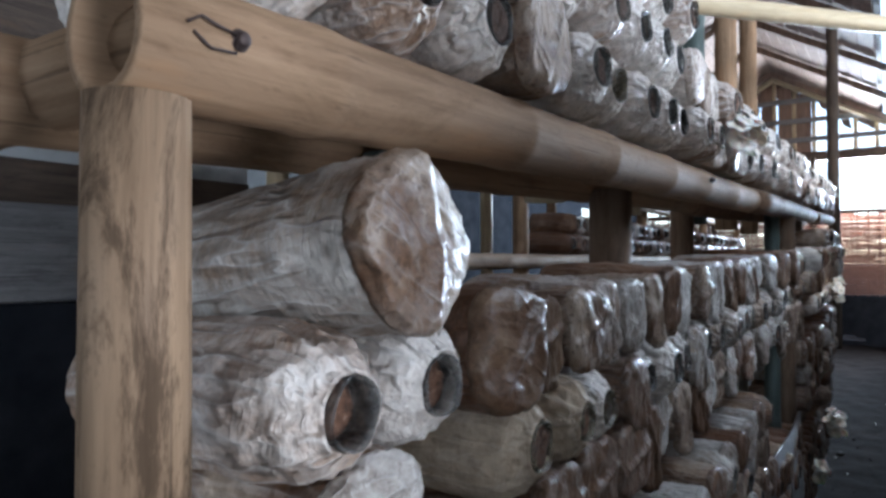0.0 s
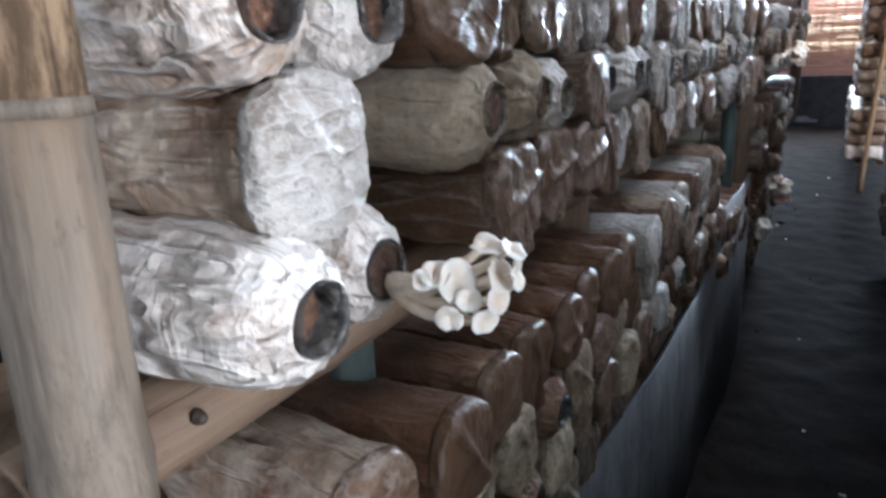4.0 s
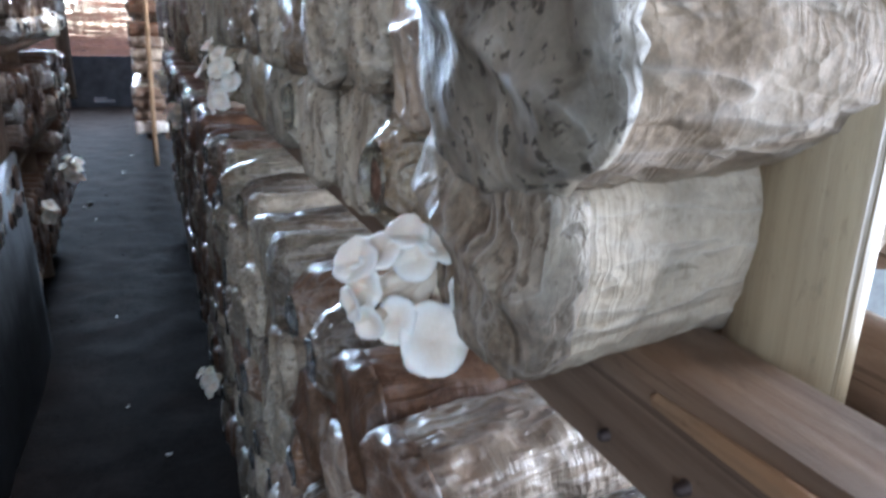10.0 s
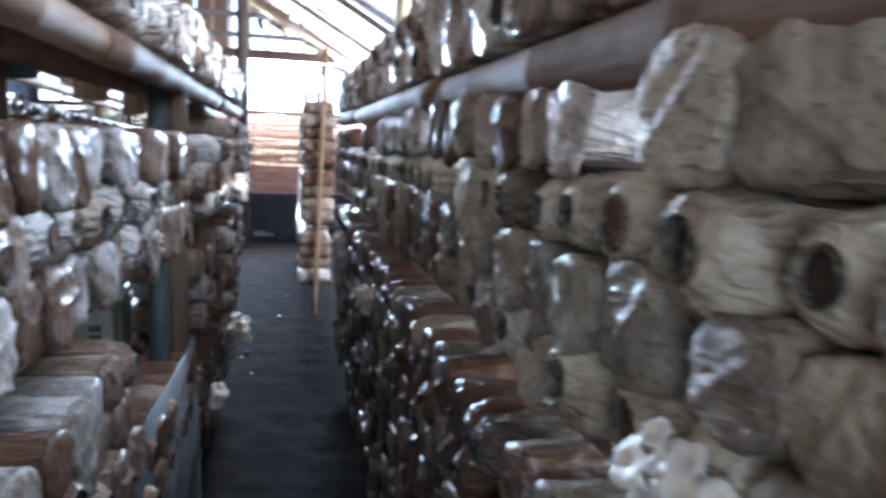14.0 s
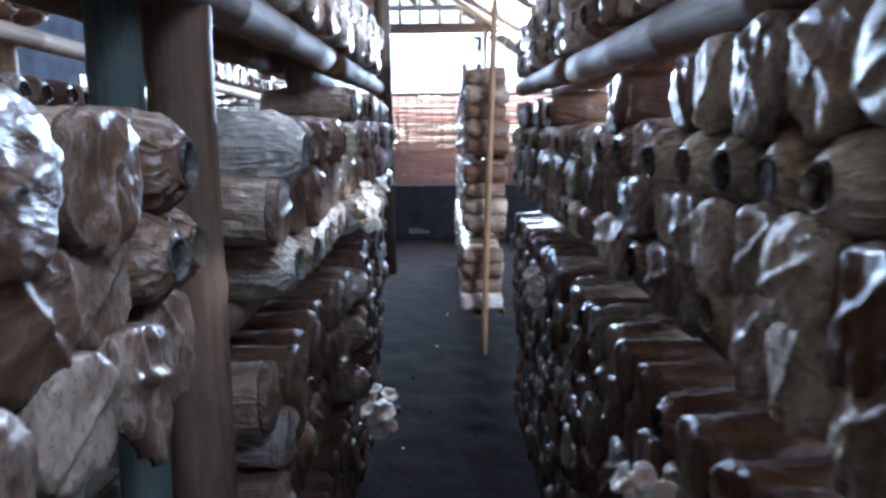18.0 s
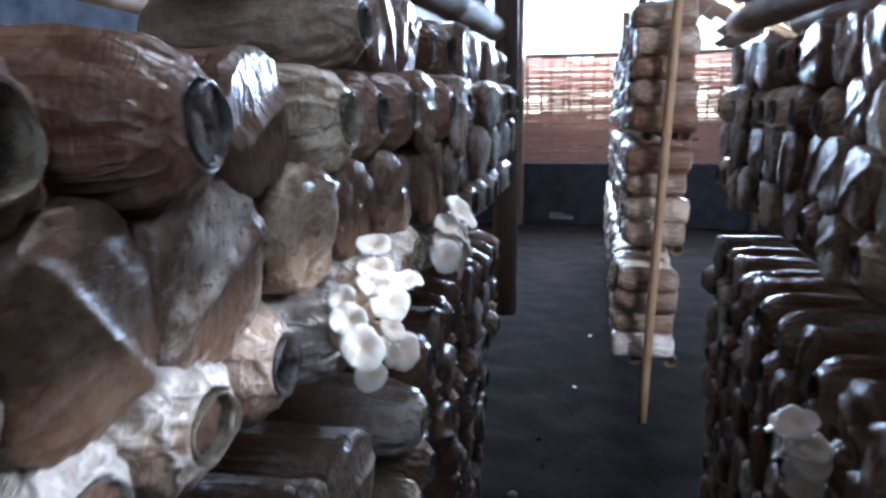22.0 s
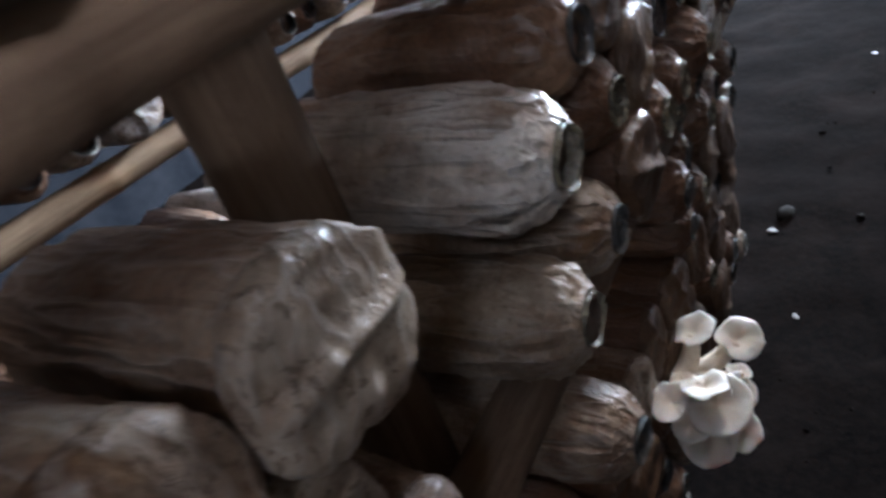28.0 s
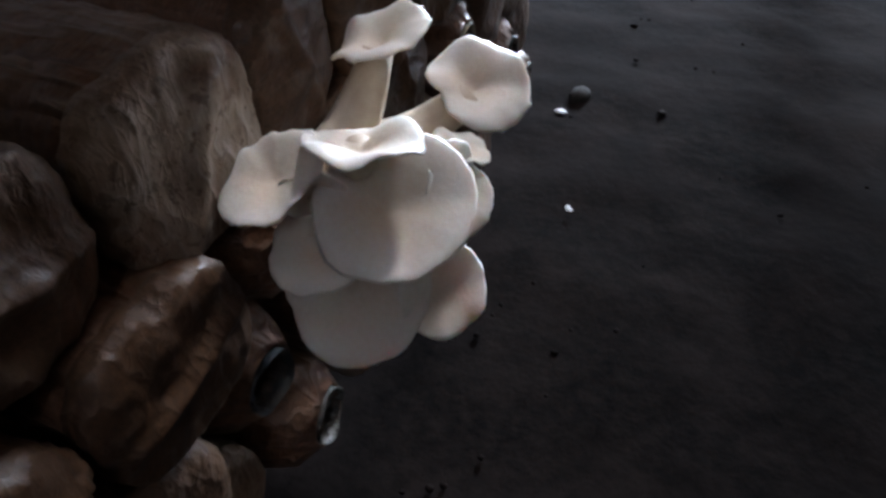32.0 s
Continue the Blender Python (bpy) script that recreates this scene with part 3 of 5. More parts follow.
def ring_mesh(seed):
    rnd = random.Random(seed)
    bm = bmesh.new()
    prof = [(-0.008, 0.0256), (0.0, 0.0264), (0.008, 0.0258), (0.011, 0.0262), (0.0128, 0.0256), (0.0125, 0.0248), (0.002, 0.0240), (-0.014, 0.0236)]
    e = rnd.uniform(0.88, 1.0)
    rows = []
    for x, r in prof:
        rows.append([bm.verts.new((x + 0.0015 * math.sin(3 * a), r * math.cos(a) * e, r * math.sin(a))) for a in [2 * math.pi * i / 22 for i in range(22)]])
    for a, c in zip(rows, rows[1:] + rows[:1]):
        for i in range(22):
            bm.faces.new((a[i], a[(i + 1) % 22], c[(i + 1) % 22], c[i]))
    bmesh.ops.recalc_face_normals(bm, faces=bm.faces)
    me = bpy.data.meshes.new("neck_ring")
    bm.to_mesh(me)
    bm.free()
    me.materials.append(RING)
    me.shade_smooth()
    return me


def plug_mesh(seed):
    rnd = random.Random(seed)
    bm = bmesh.new()
    deep = (-0.014, -0.008, -0.002, 0.004, 0.008)[seed % 5]
    rings = []
    for r in (0.0005, 0.008, 0.015, 0.0232):
        rings.append([(deep + rnd.uniform(-0.0025, 0.0025), r * math.cos(a), r * math.sin(a)) for a in [2 * math.pi * i / 14 for i in range(14)]])
    rings.append([(deep - 0.012, 0.0215 * math.cos(a), 0.0215 * math.sin(a)) for a in [2 * math.pi * i / 14 for i in range(14)]])
    tube_rings(bm, rings)
    bmesh.ops.recalc_face_normals(bm, faces=bm.faces)
    me = bpy.data.meshes.new("plug")
    bm.to_mesh(me)
    bm.free()
    me.materials.append(PLUG)
    me.shade_smooth()
    return me


NECKS = [bag_mesh(True, 100 + i) for i in range(9)]
FLATS = [bag_mesh(False, 200 + i) for i in range(9)]
ENDS = [bag_mesh(False, 200 + i, end=True) for i in range(9)]
HANGS = [bag_mesh(False, 200 + i, end=True, droop=0.006 + 0.0032 * i) for i in range(9)]
NECKS_LOW = [bag_mesh(True, 300 + i, 16, False) for i in range(4)]
FLATS_LOW = [bag_mesh(False, 400 + i, 16, False) for i in range(4)]
ENDS_LOW = [bag_mesh(False, 400 + i, 16, False, True, 0.009 * i) for i in range(4)]
RINGS = [ring_mesh(i) for i in range(4)]
PLUGS = [plug_mesh(i) for i in range(5)]
WORDS = {
    "bag_mycelium_white": "plastic bag white with mycelium",
    "bag_mycelium_grey": "plastic bag grey-white with mycelium",
    "bag_dry_beige": "dull plastic bag of dry beige sawdust",
    "bag_olive_sawdust": "dusty plastic bag of olive-brown sawdust",
    "bag_half_grown": "plastic sawdust bag, half white with mycelium",
    "bag_brown_sawdust": "glossy plastic bag of dark brown sawdust",
    "bag_beige_spent": "wrinkled plastic bag of beige sawdust",
}
rb = random.Random(7)
MASS = {}


def bag_pose(x, y, z, side, neck, twist=None, scale=None, tilt=None):
    s = scale or rb.uniform(0.95, 1.05)
    tz, ty = tilt or (rb.uniform(-5, 5), rb.uniform(-3, 3))
    turn = Euler((0, radians(ty), radians((0 if side < 0 else 180) + tz))).to_matrix().to_4x4()
    roll = Matrix.Rotation(radians(twist if twist is not None else (rb.uniform(0, 360) if neck else rb.choice((0, 90, 180, 270)) + rb.uniform(-14, 14))), 4, "X")
    return Matrix.Translation((x, y, z)) @ turn @ roll @ Matrix.Scale(s, 4)


def bag(x, y, z, side, neck, mat, twist=None, group="bags on the racks", scale=None, tilt=None, end_mat=None, hang=False):
    """One bag with its face at x. side -1: on the rack whose bags look towards +x; +1: the opposite rack. hang: loose film droops from its folded end."""
    k = rb.randrange(9)
    if hang and twist is None:
        twist = rb.uniform(-9, 9)
    ob = new("substrate_bag", (NECKS if neck else FLATS)[k])
    ob.material_slots[0].link = "OBJECT"
    ob.material_slots[0].material = mat
    ob.matrix_basis = bag_pose(x, y, z, side, neck, twist, scale, tilt)
    tagged(ob, WORDS[mat.name] + (" with neck ring" if neck else ", film hanging loose" if hang else ", folded shut"), "mushroom bag", group)
    if neck:
        rg = part("neck_ring", rb.choice(RINGS), None, ob)
        rg.material_slots[0].link = "OBJECT"
        rg.material_slots[0].material = RING_FILM if mat in (E, BAG_DRY) and rb.random() < 0.85 else rb.choice((RING, RING_FILM, RING_SMOKY))
        part("plug", rb.choice(PLUGS), None, rg)
    else:
        fe = part("film_flap" if hang else "folded_end", (HANGS if hang else ENDS)[k], None, ob)
        fe.material_slots[0].link = "OBJECT"
        fe.material_slots[0].material = end_mat or END_OF[mat]
    return ob


def set_row(side, x, z, words, group, slope=0.03):
    """Bags at set places along y: each word is the place, n, f or d (neck, folded, drooping film), the filling's letter and, after a *, the size."""
    ys = [float(w.partition("*")[0][:-2]) for w in words.split()]
    for w in words.split():
        head, _, size = w.partition("*")
        y, shape, mat = float(head[:-2]), head[-2], FILLING[head[-1]]
        if not size:
            size = max(0.82, min(1.04, min(abs(q - y) for q in ys if q != y) / 0.116))
        bag(x + rb.uniform(-0.014, 0.014), y, z + slope * y + rb.uniform(-0.004, 0.004), side, shape == "n", MIXED_END.get(mat, mat), group=group,
            scale=float(size), hang=shape == "d", end_mat=mat if mat in MIXED_END else None)


def row(side, x, y0, y1, z, pitch, mats, neck_share, group, single=(9, 9), skip=(), slope=0.03):
    """A row of bags along y. Those within the stretch single are things of their own; the rest join the group's mass."""
    y = y0
    while y < y1:
        if not any(a < y < c for a, c in skip):
            m = rb.choices([k for k, _ in mats], [w for _, w in mats])[0]
            neck = rb.random() < neck_share
            at = (x + rb.uniform(-0.014, 0.014), y, z + slope * y + rb.uniform(-0.004, 0.004))
            if single[0] <= y <= single[1]:
                bag(*at, side, neck, m, group=group)
            else:
                MASS.setdefault(group, []).append((bag_pose(*at, side, neck), neck, m, y > 5.0 or abs(at[2] - 1.5) > 0.75))
        y += pitch * rb.uniform(0.97, 1.05)


W, M, B, E = BAG_WHITE, BAG_MIXED, BAG_BROWN, BAG_BEIGE
KINDS = [W, M, B, E, BAG_GREY, BAG_DRY, BAG_OLIVE]
FILLING = {"W": W, "M": M, "B": B, "E": E, "S": END_SPECKLED, "R": END_RUSTY, "P": END_PATCHY, "G": BAG_GREY, "D": BAG_DRY, "O": BAG_OLIVE}
MIXED_END = {END_SPECKLED: M, END_RUSTY: B, END_PATCHY: B}
PITCH, RISE, SL = 0.122, 0.104, 0.03
LX, RX = -0.305, 0.35
NEAR_END, LEFT_END = 5.75, 5.66

# ---- ground ----
bm = bmesh.new()
bmesh.ops.create_grid(bm, x_segments=80, y_segments=420, size=1)
for vtx in bm.verts:
    vtx.co = Vector((vtx.co.x * 1.2, 5 + vtx.co.y * 8.0, 0))
    vtx.co.z = 0.014 * noise.noise(Vector((vtx.co.x * 5, vtx.co.y * 5, 0))) + 0.005 * noise.noise(Vector((vtx.co.x * 10, vtx.co.y * 10, 7))) + 0.005 * noise.noise(Vector((vtx.co.x * 19, vtx.co.y * 19, 3)))
    vtx.co.z += 0.036 * max(0, vtx.co.y - 5.2)
edge = [e for e in bm.edges if e.is_boundary]
far = bmesh.ops.extrude_edge_only(bm, edges=edge)
for g in far["geom"]:
    if isinstance(g, bmesh.types.BMVert):
        g.co = Vector((math.copysign(400, g.co.x) if abs(g.co.x) > 1.1 else g.co.x * 300, math.copysign(400, g.co.y - 5) + 5 if abs(g.co.y - 5) > 7.9 else 5 + (g.co.y - 5) * 50, -0.02))
tagged(part("ground", bm, SOIL), "bare soil floor with crumbs, shade put into its dark colour", "ground", kind="structure")

# ---- the shed ----
X_L, X_R, Y_B = -4.0, 3.2, -2.6
RIDGE_X, RIDGE_Z, FALL = -1.6, 4.9, 0.577


def roof_z(x):
    return RIDGE_Z - FALL * abs(x - RIDGE_X)


def wall(name, pieces, mat, label):
    ob = empty(name, (0, 0, 0), label, "wall", kind="structure")
    for c in pieces:
        bm = bmesh.new()
        box(bm, *c)
        part("panel", bm, mat, ob, smooth=False)
    return ob


# back wall behind the start, unseen, with an added opening; side walls, far wall
wall("wall_back", [((X_L - 1.9) / 2, Y_B, 1.25, -2.0 - X_L, 0.08, 2.5), ((X_R - 1.0) / 2, Y_B, 1.25, X_R + 1.0, 0.08, 2.5),
                   ((X_L + X_R) / 2, Y_B, 3.7, X_R - X_L, 0.08, 2.4)], PLASTER, "white wall board with an added opening for fill light")
# unseen wall; the low gap and open top are made up for fill lamps
wall("wall_right", [(X_R, (Y_B - 0.85) / 2, 0.95, 0.08, -0.85 - Y_B, 1.9), (X_R, -0.2, 0.28, 0.08, 1.3, 0.56), (X_R, (END_Y + 0.45) / 2, 0.95, 0.08, END_Y - 0.45, 1.9)], PLASTER, "plain weathered wall board, unseen, with added openings for fill light")
wall("wall_left", [(X_L, (Y_B + END_Y) / 2, 1.05, 0.08, END_Y - Y_B, 2.1), (X_L, (Y_B + 9.6) / 2, 2.3, 0.08, 9.6 - Y_B, 0.4),
                   (X_L, (12.0 + END_Y) / 2, 2.3, 0.08, END_Y - 12.0, 0.4), (X_L, (Y_B + END_Y) / 2, 3.0, 0.08, END_Y - Y_B, 1.0)],
     PANEL_DARK, "dark wall boards with an open window strip")
w1 = empty("window_1", (X_L, 9.6, 2.1), "long unglazed window strip with wooden bars", "window", kind="structure")
for i in range(4):
    ob = board("window_bar", 0, 0.75 * i, 0.2, 0.05, 0.05, 0.4, TIMBER_DARK, w1)

end = empty("wall_end", (0, END_Y, 0), "end wall of woven bamboo over a dark panel", "wall", kind="structure")
bm = bmesh.new()
box(bm, -2.35, 0, 0.54, 3.3, 0.05, 1.08)
box(bm, 1.55, 0, 0.54, 3.3, 0.05, 1.08)
box(bm, -0.4, 0, 0.17, 0.6, 0.05, 0.34)
box(bm, -0.4, 0, 0.755, 0.6, 0.05, 0.65)
box(bm, -0.66, 0, 0.385, 0.08, 0.05, 0.09)
box(bm, -0.20, 0, 0.385, 0.2, 0.05, 0.09)
box(bm, -0.36, 0, 0.41, 0.14, 0.05, 0.04)
part("dark_panel", bm, PANEL_DARK, end, "dark panel with a gap of daylight", smooth=False)
bm = bmesh.new()
z = 1.09
while z < 2.46:
    hgt = random.uniform(0.022, 0.04)
    x = X_L
    while x < X_R:
        ln = random.uniform(0.25, 0.9)
        if random.random() > 0.04:
            box(bm, x + ln / 2, random.uniform(-0.012, 0.012), z + hgt / 2 + random.uniform(-0.004, 0.004), ln * 1.02, 0.004, hgt, 0,
                Matrix.Rotation(random.uniform(-0.012, 0.012), 3, "Y"))
        x += ln
    z += hgt + random.choice((0.0, 0.001, 0.002, 0.003, 0.007))
x = X_L + 0.1
while x < X_R:
    box(bm, x, 0.02, 1.77, random.uniform(0.02, 0.035), 0.006, 1.38)
    x += random.uniform(0.07, 0.2)
tagged(part("woven_bamboo_screen", bm, SCREEN, end, "brown woven bamboo strips with light through the gaps", smooth=False), kind="stuff")
for x in [X_L + 0.05 + 0.36 * i for i in range(7)]:
    board("bar", x, 0.0, 2.72, 0.05, 0.05, 0.48, TIMBER_DARK, end)
board("top_board", (X_L - 1.5) / 2, 0.0, 3.15, -1.5 - X_L, 0.04, 0.4, TIMBER_DARK, end)
board("lintel", -0.4, 0, 3.42, 7.2, 0.12, 0.16, TIMBER_DARK, end)
board("rail", -0.4, 0.0, 2.47, 7.2, 0.05, 0.05, TIMBER_DARK, end)
for x in (-2.6, -1.02, 0.57, 1.95):
    bamboo("post", (x, -0.06, 0), (x, -0.06, 3.4), 0.05, TIMBER_DARK, end)
for x in [X_L + 0.3 + 0.3 * i for i in range(24)]:
    top = roof_z(x) - 0.12
    if top > 3.55 and x < 1.0:
        bamboo("lath", (x, 0.0, 3.48), (x, 0.0, top), 0.035, BAMBOO_PALE, end, node=0.5, seg=8, hollow=False)
for i in range(11):
    x = X_L + 0.14 + 0.27 * i
    top = roof_z(x) - 0.12
    if top > 3.6:
        board("gable_board", x, 0.03, (3.5 + top) / 2, 0.24, 0.02, top - 3.5, ROOF, end)
for z in (3.72, 4.05, 4.4):
    half = (RIDGE_Z - z) / FALL
    board("lath", RIDGE_X, -0.03, z, 2 * half, 0.02, 0.09, PLANK_GREY, end)
for s, x1 in ((1, X_R), (-1, X_L)):
    bamboo("gable_rafter", (RIDGE_X, -0.1, RIDGE_Z - 0.1), (x1, -0.1, roof_z(x1) - 0.1), 0.05, BAMBOO_PALE, end, "pale bamboo rafter")

for s, x1, nm in ((1, X_R + 0.5, "ceiling"), (-1, X_L - 0.5, "ceiling_left")):
    bm = bmesh.new()
    run = abs(x1 - RIDGE_X)
    u = 0.0
    while u < run:
        wd = random.uniform(0.12, 0.17)
        x = RIDGE_X + s * (u + wd / 2)
        y = Y_B - 0.3
        while y < END_Y + 0.8:
            ln = random.uniform(1.6, 3.2)
            if s > 0 and 0.85 < x < 1.35 and y < 2.25 and y + ln > 1.25:
                y += ln
                continue
            if s > 0 and 2.2 < x < 2.8 and y < 4.6 and y + ln > 3.6:
                y += ln
                continue
            # laths left out for the invented slit above the aisle
            if s > 0 and x - wd / 2 < 0.12 and x + wd / 2 > -0.02 and y > 1.5:
                y += ln
                continue
            box(bm, x, y + ln / 2, roof_z(x) + random.uniform(0, 0.012), wd * 1.13, ln * 0.997, 0.014, 0, Matrix.Rotation(s * math.atan(FALL) + s * 0.05, 3, "Y"))
            y += ln
        u += wd
    for k in range(10):
        y = Y_B + 0.4 + k * 1.6
        box(bm, RIDGE_X + s * run / 2, y, roof_z(RIDGE_X + s * run / 2) - 0.07, run / math.cos(math.atan(FALL)), 0.07, 0.08, 0, Matrix.Rotation(s * math.atan(FALL), 3, "Y"))
    tagged(part(nm, bm, ROOF, smooth=False), "sloping roof of brown laths on rafters", "roof", kind="structure")
    bm = bmesh.new()
    tilt_r = Matrix.Rotation(s * math.atan(FALL), 3, "Y")
    # the 1.25-2.25 hole and the slit over the aisle are made up for fill lamps
    sheets = [(RIDGE_X, x1, Y_B - 0.4, END_Y + 0.8)] if s < 0 else [(RIDGE_X, x1, Y_B - 0.4, 1.25), (RIDGE_X, 0.9, 1.25, 2.25), (1.3, x1, 1.25, 2.25), (RIDGE_X, x1, 2.25, 2.7), (RIDGE_X, x1, 2.7, 3.6), (RIDGE_X, -0.02, 4.6, END_Y + 0.8), (0.12, x1, 4.6, END_Y + 0.8), (RIDGE_X, -0.02, 3.6, 4.6), (0.12, 2.2, 3.6, 4.6), (2.8, x1, 3.6, 4.6)]
    for xa, xb, ya, yb in sheets:
        xm = (xa + xb) / 2
        box(bm, xm, (ya + yb) / 2, roof_z(xm) + 0.06, abs(xb - xa) / math.cos(math.atan(FALL)), yb - ya, 0.02, 0, tilt_r)
    tagged(part("roof_cover", bm, TIMBER_DARK, smooth=False), "dark roof covering over the laths", "roof", kind="structure")

# ---- racks ----
def rack(name, side, xf, posts, y0, y1, beams, label):
    """Front and back poles along y on posts. beams: heights of the poles at y = 0."""
    ob = empty(name, (0, 0, 0), label, "rack")
    for zc, r, mat, slope in beams:
        for x in (xf, xf + side * 0.19):
            seg_y = y0
            while seg_y < y1 - 0.1:
                e = min(y1, seg_y + 2.2)
                bamboo("beam", (x, seg_y, zc + slope * seg_y), (x, e, zc + slope * e), r, mat if seg_y < 1.5 else BAMBOO_BROWN, ob, node=0.34, seg=20)
                seg_y = e
    for x, y, top, r, mat in posts:
        bamboo("post", (x, y, 0), (x, y, top), r, mat, ob, node=0.36, seg=20)
    return ob


left = rack("bamboo_rack", -1, -0.375, [], -0.03, 5.92,
            [(1.798, 0.043, BAMBOO, SL)], "tan bamboo rack along the aisle, full of mushroom bags")
bamboo("post", (-0.372, -0.008, 1.495), (-0.372, -0.008, 1.76), 0.0325, BAMBOO_SCAR, left, "tan bamboo length with dark scars", node=9, seg=28, bend=0)
bamboo("post", (-0.373, -0.008, 0), (-0.372, -0.008, 1.498), 0.0355, BAMBOO_GREY, left, "grey lower bamboo length", node=0.36, seg=28, bend=0)
bamboo("joint", (-0.372, -0.008, 1.491), (-0.372, -0.008, 1.501), 0.0347, BAMBOO_GREY, left, "dark swollen joint", node=9, seg=28, hollow=False, bend=0)
for a, c in ((-0.04, 3.21), (3.34, 5.9)):
    for x in (-0.415, -0.56):
        bamboo("beam", (x, a, 1.25 + SL * a), (x, c, 1.25 + SL * c), 0.036, TIMBER, left, node=0.4)
for x in (-0.38, -0.56):
    bamboo("beam", (x, 3.3, 0.772 + SL * 3.3), (x, 5.9, 0.772 + SL * 5.9), 0.034, TIMBER, left, node=0.4)
    bamboo("beam", (x, 0.1, 0.70), (x, 3.2, 0.70 + SL * 3.2), 0.034, TIMBER, left, node=0.4)
for x, y, r, mat in ((-0.80, 0.02, 0.032, BAMBOO), (-0.50, 1.18, 0.05, TIMBER), (-0.62, 2.3, 0.045, TIMBER), (-0.435, 3.165, 0.036, BAMBOO_GREEN), (-0.402, 3.292, 0.052, TIMBER),
                     (-0.50, 0.40, 0.03, BAMBOO_GREEN), (-0.47, 4.45, 0.045, TIMBER), (-0.6, 5.9, 0.045, TIMBER)):
    bamboo("post", (x, y, 0), (x, y, 1.78 + SL * y), r, mat, left, node=0.4)
for x, y, r, mat in ((-0.66, 1.2, 0.05, BAMBOO_PALE), (-0.66, 1.75, 0.05, BAMBOO_PALE), (-0.6, 2.4, 0.045, BAMBOO_GREEN), (-0.6, 3.0, 0.05, BAMBOO), (-0.6, 3.6, 0.045, BAMBOO)):
    bamboo("roof_post", (x, y, 1.8), (x, y, roof_z(x)), r, mat, left, node=0.5)
bamboo("post", (-0.345, 5.99, 0.95), (-0.345, 5.99, 3.6), 0.045, TIMBER_DARK, left, "dark post at the rack end", node=0.6)
bamboo("cross_pole", (-0.62, 1.6, 2.42), (1.5, 4.6, 2.6), 0.03, BAMBOO_PALE, left, node=0.4)
bamboo("cross_beam", (-0.95, 0.03, 1.80), (-0.36, 0.03, 1.80), 0.04, BAMBOO, left, node=0.5)
bamboo("cross_beam", (-0.95, 0.03, 1.22), (-0.45, 0.03, 1.22), 0.035, TIMBER, left, node=0.5)

right = rack("bamboo_rack", 1, 0.40, [], 0.02, 5.9, [(1.70, 0.044, BAMBOO_BROWN, 0.045)], "brown bamboo rack along the aisle, full of mushroom bags")
bamboo("beam", (0.6, 0.05, 1.25), (0.6, 5.9, 1.25 + SL * 5.9), 0.036, TIMBER, right, node=0.4)
bamboo("beam", (0.455, 1.42, 1.255 + SL * 1.42), (0.455, 5.9, 1.25 + SL * 5.9), 0.036, TIMBER, right, node=0.4)
board("beam", 0.455, 0.71, 1.252 + SL * 0.71, 0.068, 1.42, 0.068, TIMBER, right, "rough-sawn brown timber", bevel=0.007, rough=0.004, rot=Matrix.Rotation(math.atan(SL), 3, "X"))
board("split_edge", 0.4205, 0.085, 1.283, 0.010, 0.15, 0.011, BAMBOO, right, "pale split edge of the timber", bevel=0.005, rough=0.004)
for x, y, r, mat in ((0.522, 0.172, 0.034, BAMBOO_TAN), (0.6, 1.5, 0.04, TIMBER), (0.6, 3.4, 0.04, TIMBER), (0.6, 5.8, 0.04, TIMBER)):
    bamboo("post", (x, y, 0), (x, y, 1.72 + 0.045 * y), r, mat, right, node=0.4)
for y in (2.4, 3.1, 4.4):
    bamboo("roof_post", (0.62, y, 1.8), (0.62, y, roof_z(0.62)), 0.04, BAMBOO_PALE, right, node=0.5)

# curtain board in front of the lowest bags of the first rack
bm = bmesh.new()
rings = []
N = 40
for i in range(N + 1):
    y = 0.35 + 3.0 * i / N
    wob = 0.008 * math.sin(5 * y) + 0.006 * noise.noise(Vector((y * 4, 0, 1)))
    top = 0.74 + 0.2 * min(1, max(0, (y - 2.1) / 0.3))
    rings.append([(-0.315 + wob, y, 0.0), (-0.318 + wob, y, top * 0.5), (-0.335 + wob * 0.6, y, top), (-0.345 + wob * 0.6, y, top), (-0.33 + wob, y, top * 0.5), (-0.327 + wob, y, 0.0)])
tube_rings(bm, rings)
bmesh.ops.recalc_face_normals(bm, faces=bm.faces)
tagged(part("plastic_curtain", bm, SHEET), "grey plastic sheet hung before the lowest bags", "sheet")

# ---- bags of the left rack ----
G1, G2, G3, G4, G5, G6, G7 = ("upper bags of the near rack", "lower bags of the near rack", "bags on top of the near rack", "lower bags of the far bay",
                              "upper bags of the opposite rack", "lower bags of the opposite rack", "bags on top of the opposite rack")
ZL = 1.345
bag(-0.295, 0.19, ZL + 3 * RISE + 0.022, -1, False, BAG_GREY, twist=42, group=G1, scale=1.16, tilt=(2, -7), end_mat=END_OF[M])
bag(-0.312, 0.113, ZL + 2 * RISE, -1, True, W, twist=0, group=G1, scale=1.05, tilt=(-1, 0))
bag(-0.32, 0.237, ZL + 2 * RISE, -1, True, W, group=G1, tilt=(-4, 0))
bag(-0.31, 0.155, ZL + RISE, -1, False, M, twist=90, group=G1, scale=1.03, tilt=(0, 0), end_mat=END_OF[BAG_GREY])
bag(-0.29, 0.108, ZL + 0.004, -1, True, W, group=G1, scale=1.05, tilt=(2, 0))
bag(-0.322, 0.228, ZL, -1, True, W, group=G1, tilt=(-3, 0))
